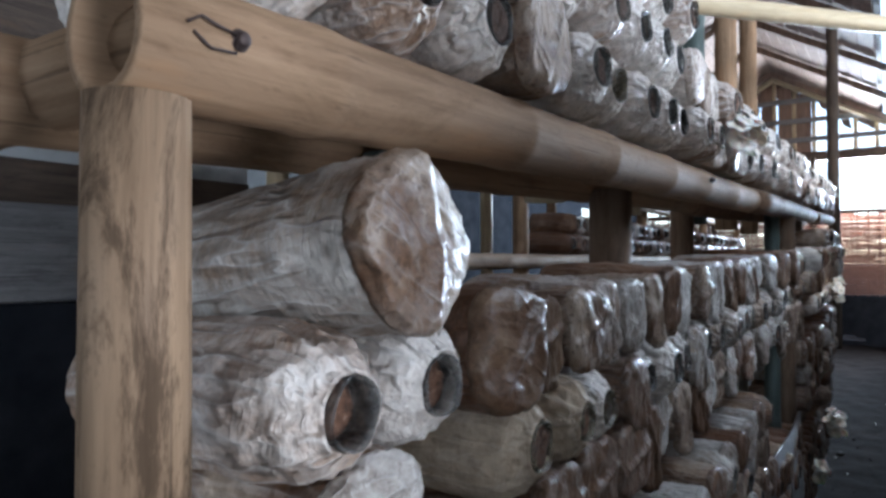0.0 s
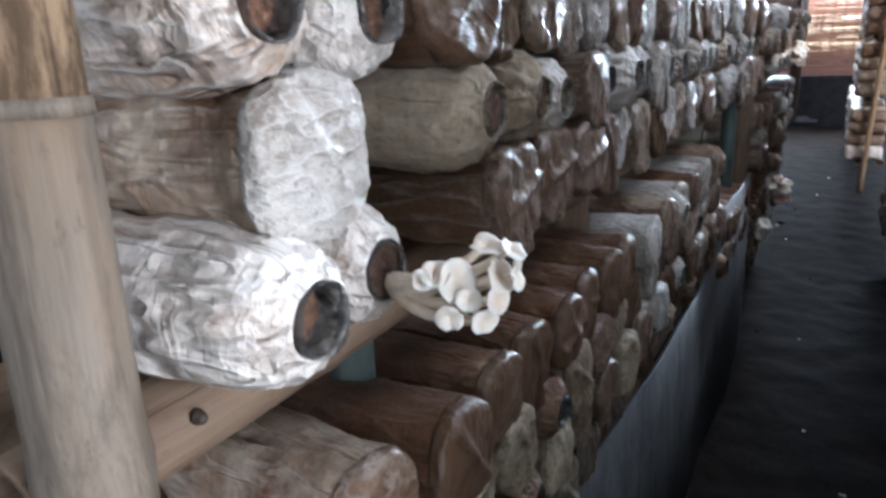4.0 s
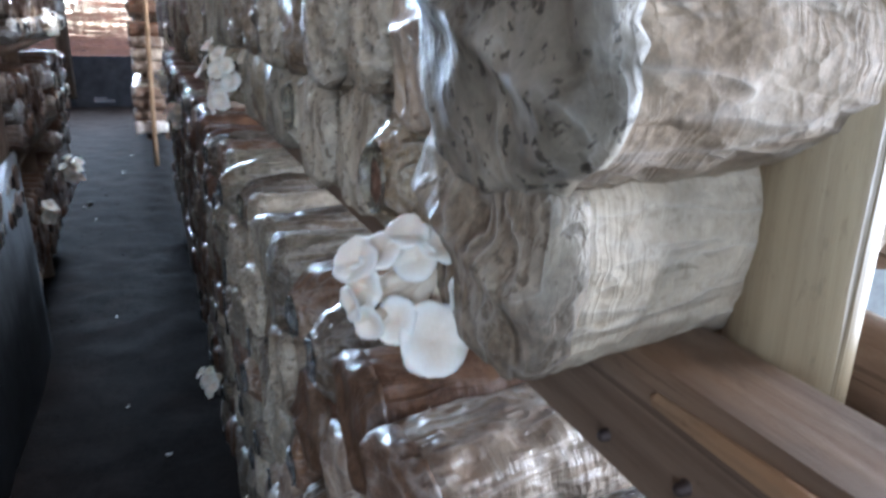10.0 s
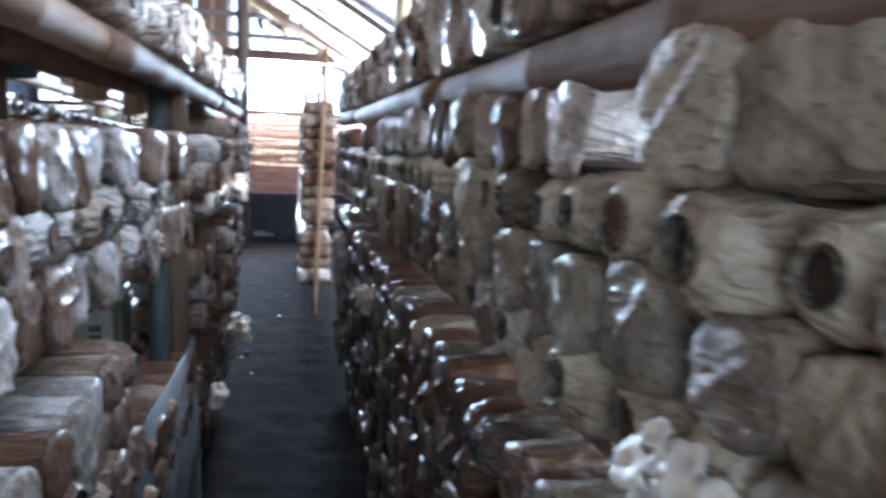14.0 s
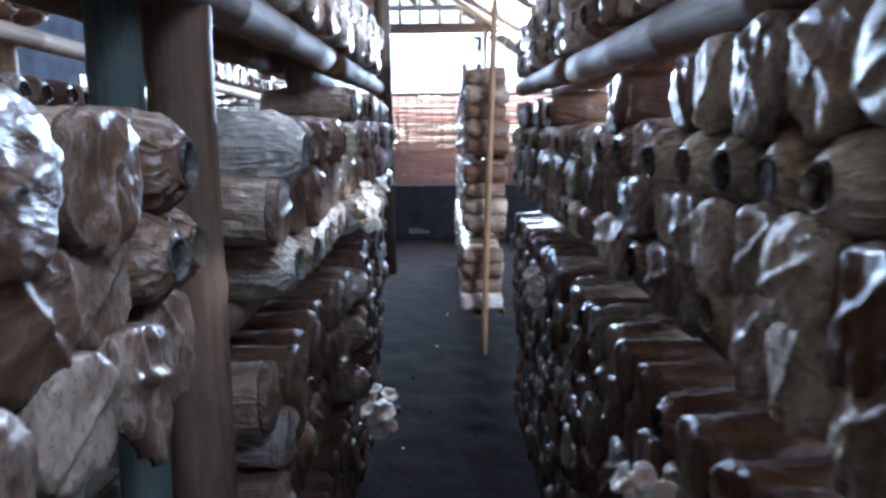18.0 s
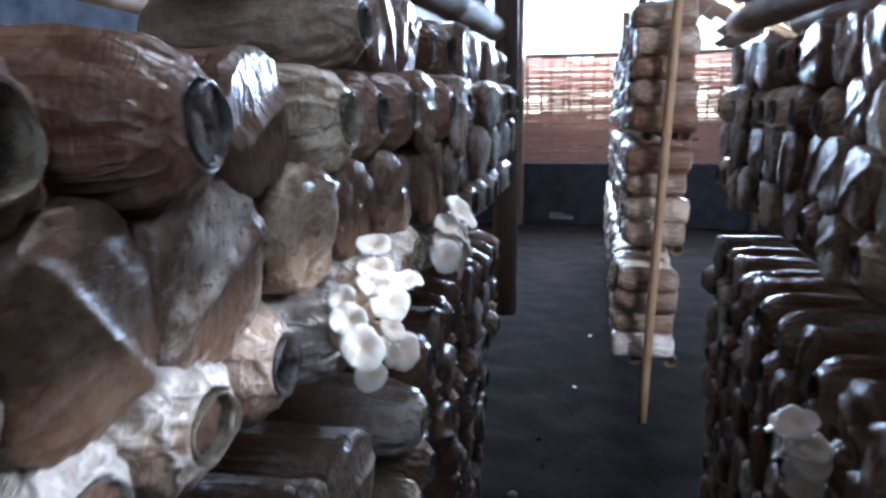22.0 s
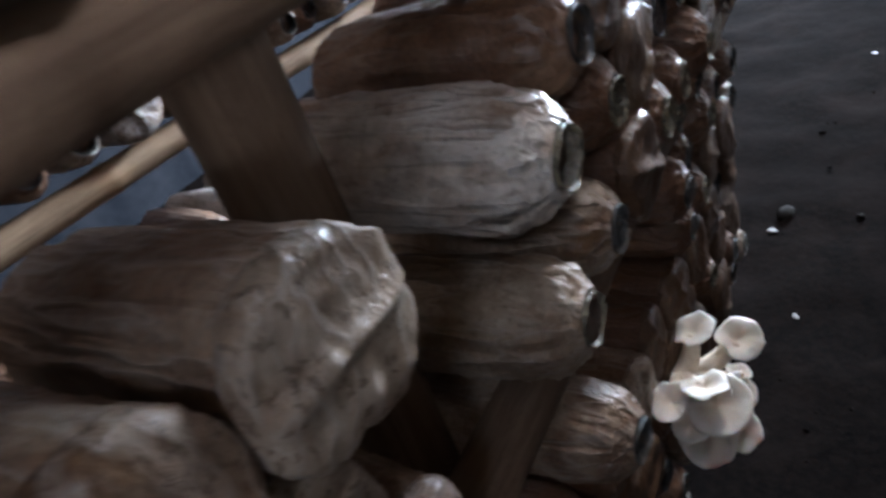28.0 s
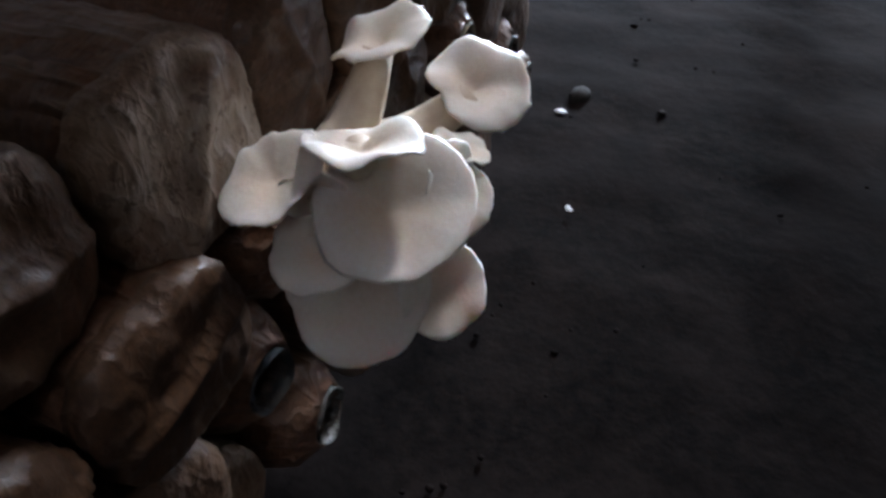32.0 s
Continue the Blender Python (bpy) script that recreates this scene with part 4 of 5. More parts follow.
set_row(-1, LX, ZL + 2 * RISE + 0.008, "0.345fB*1.06 0.46dB 0.56dM 0.66dW 0.76dG 0.86dM 0.97dB 1.08dG 1.19fM 1.30dG 1.41dG 1.52dM 1.63dB 1.74dG 1.85dM 1.96fG 2.08dG 2.19dM", G1)
set_row(-1, LX + 0.01, ZL + 2 * RISE - 0.004, "2.395fB*1.25 2.555fM*1.08 2.71fB*1.1 2.865dM 3.02nM", G1)
set_row(-1, LX, ZL + RISE, "0.40nD*1.04 0.51nD 0.62nW 0.73dM 0.80nG 0.91nW 1.02nG 1.13dG 1.24nG 1.36nG 1.48nG 1.59dM 1.70nG 1.81nG 1.93nM 2.05nG 2.16nG 2.29nG*1.06 2.44nG*1.12 2.61nG*1.1 2.75fB 2.865dM 2.97nM 3.08nM", G1)
set_row(-1, LX, ZL + 0.006, "0.48dM 0.60dM 0.71fM 0.82dB 0.93dG 1.04dM 1.15dB 1.27fG 1.39dM 1.51dG 1.62dB 1.73dM 1.84dG 1.96dG 2.08dB 2.24nG 2.375dG*1.12 2.535dM*1.12 2.66dM 2.79dM 2.90dM 3.02dM", G1)
set_row(-1, LX + 0.03, ZL + 2 * RISE, "3.475nG*1.13 3.625nB*1.1 3.72fB 3.80nB*1.12 3.94nB*1.06 4.065fB*1.04 4.20nE 4.33nB 4.44nB 4.55dB 4.66nB 4.77dM 4.88nB", G1)
set_row(-1, LX + 0.025, ZL + RISE, "3.41fM 3.54fB*1.1 3.65fB*1.05 3.745dM 3.86fB*1.14 3.992fP*1.24 4.14fR*1.04 4.26dB 4.37fB 4.47dM 4.58dB 4.69fM 4.80dM", G1)
set_row(-1, LX + 0.03, ZL, "3.475nG*1.12 3.605nM 3.725nG 3.84nG 3.955nG*1.06 4.065nM*1.05 4.18nG 4.29nG 4.40nG 4.51nG 4.63nG 4.74nM 4.86nG", G1)
far = [(B, 8), (M, 2), (E, 1)]
row(-1, LX + 0.03, 4.99, LEFT_END, ZL + 2 * RISE, PITCH, far, 0.6, G1)
row(-1, LX + 0.025, 4.92, LEFT_END, ZL + RISE, PITCH, [(B, 5), (M, 4), (W, 2)], 0.03, G1)
row(-1, LX + 0.03, 4.98, LEFT_END, ZL, PITCH, [(BAG_GREY, 6), (M, 2)], 0.97, G1)
row(-1, LX + 0.0, 4.35, LEFT_END, ZL + 3 * RISE, PITCH, [(B, 3), (M, 2)], 0.1, G1)
set_row(-1, LX - 0.025, 1.07, "0.24fM*1.12 0.38fB*1.1 0.505fB 0.62dB 0.74fB 0.86fB 0.98dB 1.10fB", G2)
set_row(-1, LX - 0.03, 0.965, "0.185fM*1.08 0.31nM 0.43dE 0.55fE 0.67nB 0.79dE 0.91fM 1.03fE 1.15fB", G2)
for k in range(4):
    xk, yk, zk = LX - 0.02 - 0.01 * (k % 2), 0.33 + 0.06 * (k % 2), 1.075 - RISE * k
    if k > 1:
        row(-1, xk, yk, 1.25, zk, PITCH, [(M, 2), (B, 4), (BAG_OLIVE, 3)] if k != 2 else [(E, 4), (M, 3)], 0.12, G2)
    row(-1, xk, 1.27 + 0.06 * (k % 2), 2.27, zk, PITCH, [(BAG_GREY, 5), (M, 4), (B, 2)] if k < 3 else [(M, 3), (B, 4)], 0.2, G2)
for k in (1, 2):
    row(-1, LX - 0.02, 2.40 + 0.06 * (k % 2), 3.3, 0.86 - RISE * k, PITCH, [(B, 5), (M, 3)], 0.4, G2)
# M bags at 4.12-4.31: paler filling stands in for reflections on brown bags
set_row(-1, LX - 0.015, 1.09, "3.46fM 3.58fB 3.70fB 3.82fB 3.94fB 4.06fB 4.18fM*1.04 4.31fM*1.06 4.70nB 4.82fB 4.94nB 5.06nB 5.18fB 5.30nB", G4)
set_row(-1, LX - 0.02, 0.985, "3.52fG 3.64fB 3.76nB 3.88fB 4.00fB 4.12nM 4.24fM 4.66nB 4.78nB 4.90fB 5.02nB 5.14nB 5.26dB", G4)
set_row(-1, LX - 0.015, 0.88, "3.46fM 3.58fB 3.70nB 3.82fB 3.94fB 4.06fB 4.18nM 4.30fM 4.70nM 4.82fB 4.94nB 5.06nB 5.18nB 5.30fB", G4)
for k in range(3):
    row(-1, LX - 0.015, 5.40 + 0.04 * (k % 2), LEFT_END, 1.09 - RISE * k, PITCH, [(B, 8), (M, 2)], 0.6, G4)
for k in range(4):
    row(-1, LX - 0.065 + rb.uniform(-0.01, 0.01), 3.46 + 0.06 * (k % 2), LEFT_END, 0.483 - RISE * k, PITCH, [(B, 10), (M, 1)], 0.3, G4, (4.4, 5.3 if k < 2 else 0))
for k in range(1, 4):
    row(-1, LX - 0.045, 5.06 + 0.05 * (k % 2), LEFT_END, 0.483 + RISE * k, PITCH, [(B, 7), (M, 2)], 0.75, G4, (5.0, 5.4))
bag(-0.30, 4.60, 0.806, -1, True, M, group=G4, scale=1.05)
bag(-0.295, 4.57, 1.178, -1, True, W, group=G4, scale=1.06)
bag(-0.305, 4.565, 1.012, -1, True, M, group=G4, scale=1.04)
for k in range(3):
    row(-1, LX - 0.01, 0.1 + 0.06 * (k % 2), LEFT_END, 1.798 + 0.043 + 0.057 + RISE * k, PITCH, [(W, 8), (M, 1)], 0.7, G3, (0, 0.8), skip=((1.2, 9),) if k == 2 else ())

# ---- bags of the right rack ----
ZR = 1.335
bag(0.355, 0.225, ZR + 0.012, 1, False, BAG_DRY, group=G5, scale=1.06, tilt=(5, 0))
bag(0.345, 0.195, ZR + RISE, 1, False, BAG_DRY, twist=18, group=G5, scale=1.12, tilt=(5, 1), end_mat=END_SPECKLED)
bag(0.35, 0.285, ZR + 2 * RISE - 0.012, 1, True, E, group=G5, scale=1.12, tilt=(4, 0))
set_row(1, RX, ZR + 0.012, "0.34nE 0.44fD 0.54fD 0.65nE 0.76fO 0.87fE 0.98fO 1.09nE 1.20nE*1.08 1.33nE*1.08 1.45dD 1.56nE 1.67dE 1.79nE 1.90dD 2.02nE 2.13fD 2.26nO*1.08 2.42nE*1.1 2.55dO 2.67nE 2.79dE 2.91dD 3.02dW 3.13nD 3.25dO", G5)
set_row(1, RX, ZR + RISE, "0.31dR 0.40fD 0.49fD 0.595fE 0.695fD 0.78fO 0.87fD 0.966fE 1.055fD 1.21fO*1.08 1.33dO 1.44dO 1.55dD 1.66dO 1.77dD 1.88dO 1.99fO 2.10dB 2.21dO*1.1 2.34dO 2.46dB 2.58dO 2.70dD 2.81dB 2.92dD 3.03dO 3.14dD 3.25dO", G5)
set_row(1, RX, ZR + 2 * RISE - 0.012, "0.39nE*1.05 0.53nE*1.08 0.635nE*1.08 0.725fE 0.81nE*1.04 0.90nE 0.99nE 1.11nE*1.1 1.255nE*1.12 1.38nE 1.48nE 1.60nO 1.71nE 1.82dE 1.93nE 2.12nE*1.12 2.30nE*1.12 2.46nE*1.04 2.58nE 2.68nO 2.78nE 2.89nE 3.00nE 3.12nO 3.24nE", G5)
# white filling at 1.44 and 2.45 stands in for light on the bag sides
set_row(1, RX + 0.005, ZR + 3 * RISE, "0.28fD 0.40fO 0.545fD*1.1 0.66fO*1.08 0.76fE 0.85fO 0.96fD 1.04fD*1.1 1.145fD*1.12 1.44dW 1.55dE 1.65dB 1.76dD 1.87dE 1.98dB 2.14fO*1.15 2.45dW*1.05 2.57dO 2.68dD 2.79dO 2.92dE 3.05dO 3.18dD", G5)
row(1, RX, 3.36, NEAR_END, ZR, PITCH, [(E, 6), (M, 4)], 0.5, G5)
row(1, RX, 3.36, NEAR_END, ZR + RISE, PITCH, [(M, 2), (BAG_OLIVE, 4), (B, 3)], 0.05, G5)
row(1, RX, 3.36, NEAR_END, ZR + 2 * RISE - 0.01, PITCH, [(E, 5), (M, 3), (B, 2)], 0.8, G5)
row(1, RX + 0.005, 3.3, NEAR_END, ZR + 3 * RISE - 0.01, PITCH, [(M, 4), (B, 3)], 0.08, G5, skip=((3.4, 3.66), (3.76, 4.5)))
for k in range(10):
    xk, yk = RX + rb.uniform(-0.01, 0.015), 0.20 + 0.06 * (k % 2)
    row(1, xk, yk, 1.7, 1.10 - RISE * k, PITCH, [(BAG_OLIVE, 7), (M, 2), (BAG_DRY, 2), (B, 1)], 0.3, G6, (0, 1.7 if k < 2 else 0.9 if k < 4 else 0))
    row(1, xk, yk + 1.53, NEAR_END, 1.10 - RISE * k, PITCH, [(B, 7), (BAG_OLIVE, 3), (M, 2)], 0.3, G6, (1.7, 2.9 if k < 2 else 0))
for k in range(2):
    row(1, RX + 0.01, 0.2 + 0.06 * k, NEAR_END, 1.70 + 0.044 + 0.057 + RISE * k, PITCH, [(W, 4), (E, 4), (M, 2)], 0.35, G7, slope=0.045)


# ---- mushrooms ----
def cap_mesh(r, seed):
    """An oyster cap facing +z: off-centre hollow, rolled wavy rim, gilled underside. The stem joins at (-0.55 r, 0)."""
    rnd = random.Random(seed)
    off = Vector((rnd.uniform(0, 30), rnd.uniform(0, 30), 0))
    seg = 48
    ph, wav = rnd.uniform(0, 6.28), rnd.uniform(0.02, 0.05)
    notch = rnd.uniform(0.0, 0.35)
    bm = bmesh.new()

    def ring(f, zf, dz):
        out = []
        for i in range(seg):
            a = 2 * math.pi * i / seg
            rad = r * f * (1 + wav * f * math.sin(2 * a + ph) + 0.10 * f * noise.noise(Vector((math.cos(a) * 1.3, math.sin(a) * 1.3, 0)) + off) + 0.035 * f ** 6 * noise.noise(Vector((math.cos(a) * 7, math.sin(a) * 7, 0)) + off))
            rad *= 1 - notch * f * math.exp(-((abs(a - math.pi)) / 0.35) ** 2)
            z = zf * r + dz + 0.30 * r * f * f * noise.noise(Vector((math.cos(a) * 1.2, math.sin(a) * 1.2, f)) + off) + 0.10 * r * f ** 4 * noise.noise(Vector((math.cos(a) * 3, math.sin(a) * 4, f)) + off)
            out.append((rad * math.cos(a), rad * math.sin(a), z))
        return out

    top = [ring(f, z, 0) for f, z in ((0.02, -0.24), (0.15, -0.19), (0.3, -0.11), (0.5, -0.03), (0.7, 0.02), (0.86, 0.03), (0.96, 0.01), (1.0, -0.03))]
    under = [ring(f, z, -0.0015) for f, z in ((0.985, -0.05), (0.9, -0.05), (0.7, -0.09), (0.45, -0.17), (0.25, -0.30), (0.05, -0.42))]
    for k, g in enumerate(under[1:-1]):
        for i in range(0, seg, 2):
            x, y, z = g[i]
            g[i] = (x, y, z + 0.03 * r)
    rows = tube_rings(bm, top + under)
    bmesh.ops.recalc_face_normals(bm, faces=bm.faces)
    me = bpy.data.meshes.new("cap")
    me.materials.append(CAP)
    me.materials.append(GILL)
    for f_ in bm.faces:
        f_.smooth = True
    bm.to_mesh(me)
    bm.free()
    for i, poly in enumerate(me.polygons):
        if seg * 8 <= i < seg * 13:
            poly.material_index = 1
    me.shade_smooth()
    return me


CAPS = [cap_mesh(1.0, i) for i in range(10)]
rm = random.Random(11)


def stem(cluster, a, c, r0, r1):
    a, c = Vector(a), Vector(c)
    mid = (a + c) / 2 + Vector((0, 0, -0.25 * (c - a).length))
    bm, rings = bmesh.new(), []
    for i in range(7):
        t = i / 6
        p = (1 - t) ** 2 * a + 2 * t * (1 - t) * mid + t * t * c
        d = (2 * (1 - t) * (mid - a) + 2 * t * (c - mid)).normalized()
        q = d.to_track_quat("Z", "Y")
        r = r0 + (r1 - r0) * t ** 1.5
        rings.append([p + q @ Vector((r * math.cos(u), r * math.sin(u), 0)) for u in [2 * math.pi * k / 10 for k in range(10)]])
    tube_rings(bm, rings)
    part("stem", bm, GILL, cluster)


def cluster(base, caps, label, stalk=0.006, flare=0.17):
    """An oyster mushroom growing at base. caps: centre, radius, the way it faces."""
    ob = empty("oyster_mushroom", base, label, "mushroom", "mushrooms fruiting from the bags")
    base = Vector(base)
    for centre, r, face in caps:
        face = Vector(face).normalized()
        back = (base - Vector(centre))
        xax = -(back - face * back.dot(face)).normalized() if (back - face * back.dot(face)).length > 1e-5 else face.orthogonal().normalized()
        yax = face.cross(xax)
        turn = Matrix((xax, yax, face)).transposed().to_4x4()
        cp = part("cap", rm.choice(CAPS), None, ob)
        cp.matrix_basis = Matrix.Translation(Vector(centre) - base) @ turn @ Matrix.Diagonal((r, r * rm.uniform(0.88, 1.08), r, 1))
        stem(ob, (0, 0, 0), Vector(centre) - base - face * r * 0.25 - xax * r * 0.12, stalk * 1.25, max(0.003, r * flare))
    return ob


def small_cluster(base, out, n, spread, r, label):
    """A bunch of n caps fanned round the way out."""
    out = Vector(out).normalized()
    side, up = out.cross((0, 0, 1)).normalized(), Vector((0, 0, 1))
    caps = []
    for i in range(n):
        a = 2.4 * i
        d = spread * math.sqrt((i + 0.5) / n)
        c = Vector(base) + out * (0.03 + 0.35 * spread + rm.uniform(-0.008, 0.008)) + side * d * math.cos(a) + up * (d * math.sin(a) - 0.2 * spread)
        caps.append((c, r * rm.uniform(0.65, 1.15), out * 0.9 + side * math.cos(a) * 0.6 + up * (0.35 + 0.5 * math.sin(a))))
    return cluster(base, caps, label)


EX = (0.75, -0.55, 0.3)
cluster((-0.318, 0.235, 1.335), [((-0.24, 0.218, 1.349), 0.017, EX), ((-0.211, 0.237, 1.352), 0.015, (0.8, -0.2, 0.5)), ((-0.23, 0.219, 1.334), 0.011, EX),
        ((-0.217, 0.221, 1.318), 0.012, (0.7, -0.5, -0.1)), ((-0.21, 0.231, 1.334), 0.013, (0.9, -0.2, 0.1)), ((-0.205, 0.246, 1.372), 0.013, (0.6, 0, 0.8)),
        ((-0.223, 0.236, 1.376), 0.014, (0.3, -0.3, 0.9)), ((-0.262, 0.203, 1.351), 0.009, (0.3, -0.9, 0.3)), ((-0.241, 0.207, 1.321), 0.011, (0.4, -0.8, -0.2)),
        ((-0.254, 0.21, 1.355), 0.012, (0.4, -0.6, 0.6)), ((-0.2, 0.243, 1.353), 0.014, (1, 0.1, 0.2)), ((-0.25, 0.225, 1.315), 0.014, (0.5, -0.6, -0.4))],
        "bunch of small cream oyster caps growing from a bag neck")
EE = (-0.55, -0.75, 0.35)
cluster((0.365, 0.27, 1.335), [((0.342, 0.234, 1.292), 0.021, (-0.35, -0.85, 0.35)), ((0.308, 0.262, 1.33), 0.014, (-0.7, -0.4, 0.6)), ((0.337, 0.252, 1.33), 0.013, EE),
        ((0.31, 0.256, 1.316), 0.012, (-0.8, -0.5, 0.1)), ((0.324, 0.245, 1.3), 0.013, EE), ((0.303, 0.255, 1.308), 0.01, (-0.9, -0.3, -0.1)),
        ((0.351, 0.249, 1.338), 0.012, (-0.2, -0.7, 0.7)), ((0.31, 0.249, 1.299), 0.011, (-0.7, -0.6, -0.2)), ((0.358, 0.236, 1.314), 0.01, (0.3, -0.9, 0.2)),
        ((0.335, 0.257, 1.344), 0.012, (-0.3, -0.4, 0.9)), ((0.32, 0.26, 1.335), 0.013, (-0.5, -0.3, 0.8))], "bunch of cream oyster caps under a bag")
cluster((-0.285, 4.19, 1.485), [((-0.209, 4.075, 1.485), 0.0205, (0.42, -0.85, 0.3)), ((-0.224, 4.136, 1.435), 0.0165, (0.5, -0.8, 0.25)), ((-0.209, 4.197, 1.440), 0.022, (0.75, -0.6, 0.25)),
        ((-0.211, 4.168, 1.473), 0.0155, (0.7, -0.45, 0.55)), ((-0.211, 4.159, 1.504), 0.021, (0.5, -0.6, 0.6)), ((-0.222, 4.245, 1.505), 0.022, (0.25, -0.2, 0.95)),
        ((-0.232, 4.175, 1.533), 0.020, (0.25, -0.45, 0.85)), ((-0.225, 4.157, 1.522), 0.018, (0.3, -0.5, 0.8)), ((-0.233, 4.106, 1.499), 0.017, (0.2, -0.8, 0.55)),
        ((-0.236, 4.19, 1.553), 0.018, (0.2, -0.5, 0.85)), ((-0.21, 4.165, 1.445), 0.013, (0.8, -0.55, 0.1)), ((-0.248, 4.13, 1.512), 0.014, (0.0, -0.75, 0.65))],
        "large cluster of cream oyster caps hanging from a bag", 0.012, 0.34)
cluster((-0.335, 4.905, 0.585), [((-0.322, 4.95, 0.652), 0.036, (-0.25, -0.25, 0.93)), ((-0.258, 4.975, 0.618), 0.040, (0.45, -0.4, 0.8)), ((-0.271, 4.855, 0.592), 0.047, (0.23, -0.55, 0.80)),
        ((-0.291, 4.857, 0.630), 0.035, (-0.06, 0.13, 0.99)), ((-0.338, 4.832, 0.611), 0.034, (-0.17, -0.46, 0.87)), ((-0.318, 4.842, 0.595), 0.021, (0.41, -0.84, -0.35)),
        ((-0.311, 4.829, 0.569), 0.031, (-0.02, -0.6, 0.8)), ((-0.291, 4.839, 0.536), 0.052, (0.33, -0.75, 0.55)), ((-0.242, 4.861, 0.529), 0.03, (0.61, -0.54, 0.58)),
        ((-0.245, 4.894, 0.587), 0.031, (0.82, -0.23, 0.53)), ((-0.253, 4.923, 0.598), 0.020, (0.37, 0.10, 0.92))],
        "large white oyster mushroom cluster near the soil", 0.016, 0.30)
small_cluster((0.325, 1.70, 0.54), (-1, -0.4, 0.2), 8, 0.035, 0.022, "small pale oyster mushroom low on the rack")
small_cluster((0.36, 1.09, 1.385), (-1, -0.5, 0.1), 12, 0.05, 0.020, "pale feathery oyster mushroom bunch")
small_cluster((0.345, 4.65, 1.17), (-1, -0.4, 0.1), 10, 0.06, 0.032, "pale oyster mushroom bunch low on the rack")
small_cluster((0.35, 3.29, 1.10), (-1, -0.5, 0.1), 10, 0.055, 0.028, "pale oyster mushroom bunch low on the rack")
small_cluster((-0.32, 1.6, 1.98), (1, -0.3, 0.4), 9, 0.055, 0.038, "white oyster mushroom bunch on the top bags")
small_cluster((-0.325, 2.435, 1.42), (1, -0.4, 0.1), 4, 0.03, 0.008, "few small white oyster caps on a bag")
small_cluster((-0.31, 3.6, 0.62), (1, -0.4, 0.0), 6, 0.05, 0.035, "pale oyster mushroom over the path")
small_cluster((-0.28, 4.6, 1.5), (1, -0.4, 0.0), 8, 0.05, 0.03, "pale oyster mushroom bunch")

# ---- divided rack further down the aisle ----
stub = empty("bamboo_rack", (0.2, 6.64, 0), "rack end with a bamboo pole and bags laid across", "rack")
bamboo("pole", (0.03, -0.06, 0.28), (0.10, -0.06, 2.62), 0.021, BAMBOO, stub, node=0.5)
for x in (0.0, 0.16):
    for zc, rr in ((0.53, 0.03), (1.075, 0.03), (1.59, 0.03)):
        bamboo("beam", (x, 0.09, zc), (x, 4.5, zc), rr, TIMBER, stub)
    bamboo("post", (x, 3.4, 0), (x, 3.4, 2.6), 0.035, TIMBER, stub)
for tier, (z0, count, xf) in enumerate(((0.62, 4, 0.095), (1.16, 4, 0.115), (1.675, 5, 0.125))):
    for k in range(count):
        z = z0 + 0.108 * k
        bag(xf + rb.uniform(-0.015, 0.015), 6.70 + rb.uniform(-0.015, 0.015), z, 1, rb.random() < 0.5, (W if k == 0 else M) if tier == 0 else rb.choice((M, M, B)), group="bags across the far rack end")
        for j in range(1, 34):
            neck = rb.random() < 0.5
            MASS.setdefault("bags of the far rack", []).append((bag_pose(xf + rb.uniform(-0.012, 0.012), 6.70 + 0.122 * j, z, 1, neck), neck, rb.choice((E, M, B)), True))


# ---- masses of bags past counting ----
def bag_mass(name, items, label):
    """One joined object of many bags: items are pose, whether it has a neck, material, and whether a plainer mesh will do."""
    cache, verts, faces, mi, count = {}, [], [], [], 0
    mats = [RING, PLUG] + KINDS + [END_OF[m] for m in KINDS]

    def add(me, m, which):
        nonlocal count
        if me.name not in cache:
            co = np.empty(len(me.vertices) * 3)
            me.vertices.foreach_get("co", co)
            cache[me.name] = (np.c_[co.reshape(-1, 3), np.ones(len(me.vertices))], [tuple(p.vertices) for p in me.polygons])
        vs, fs = cache[me.name]
        verts.append((vs @ np.array(m).T)[:, :3])
        faces.extend(tuple(i + count for i in f_) for f_ in fs)
        mi.extend([which] * len(fs))
        count += len(vs)

    rnd = random.Random(len(items))
    for m, neck, mat, plain in items:
        k = rnd.randrange(4 if plain else 9)
        add(((NECKS_LOW if neck else FLATS_LOW) if plain else (NECKS if neck else FLATS))[k], m, mats.index(mat))
        if neck:
            add(RINGS[k % 4], m, 0)
            add(PLUGS[k % 5], m, 1)
        else:
            add((ENDS_LOW if plain else ENDS)[k], m, mats.index(END_OF[mat]))
    me = bpy.data.meshes.new(name)
    me.from_pydata(np.concatenate(verts).tolist(), [], faces)
    for m in mats:
        me.materials.append(m)
    me.polygons.foreach_set("material_index", mi)
    me.shade_smooth()
    return tagged(new(name, me), label, "mushroom bags", kind="stuff")


def stretch(key, x, y0, y1, zs, side, mats, slope=SL, share=0.5):
    for k, z in enumerate(zs):
        y = y0 + 0.06 * (k % 2)
        while y < y1:
            neck = rb.random() < share
            MASS.setdefault(key, []).append((bag_pose(x + rb.uniform(-0.015, 0.015), y, z + slope * y, side, neck), neck, rb.choice(mats), True))
            y += PITCH * rb.uniform(0.98, 1.06)


def rows_z(z0, n):
    return [z0 + RISE * k for k in range(n)]


stretch("far side of the opposite rack", RX + 0.56, 0.25, 5.7, rows_z(0.16, 10) + rows_z(ZR, 3), -1, [B, M, E])
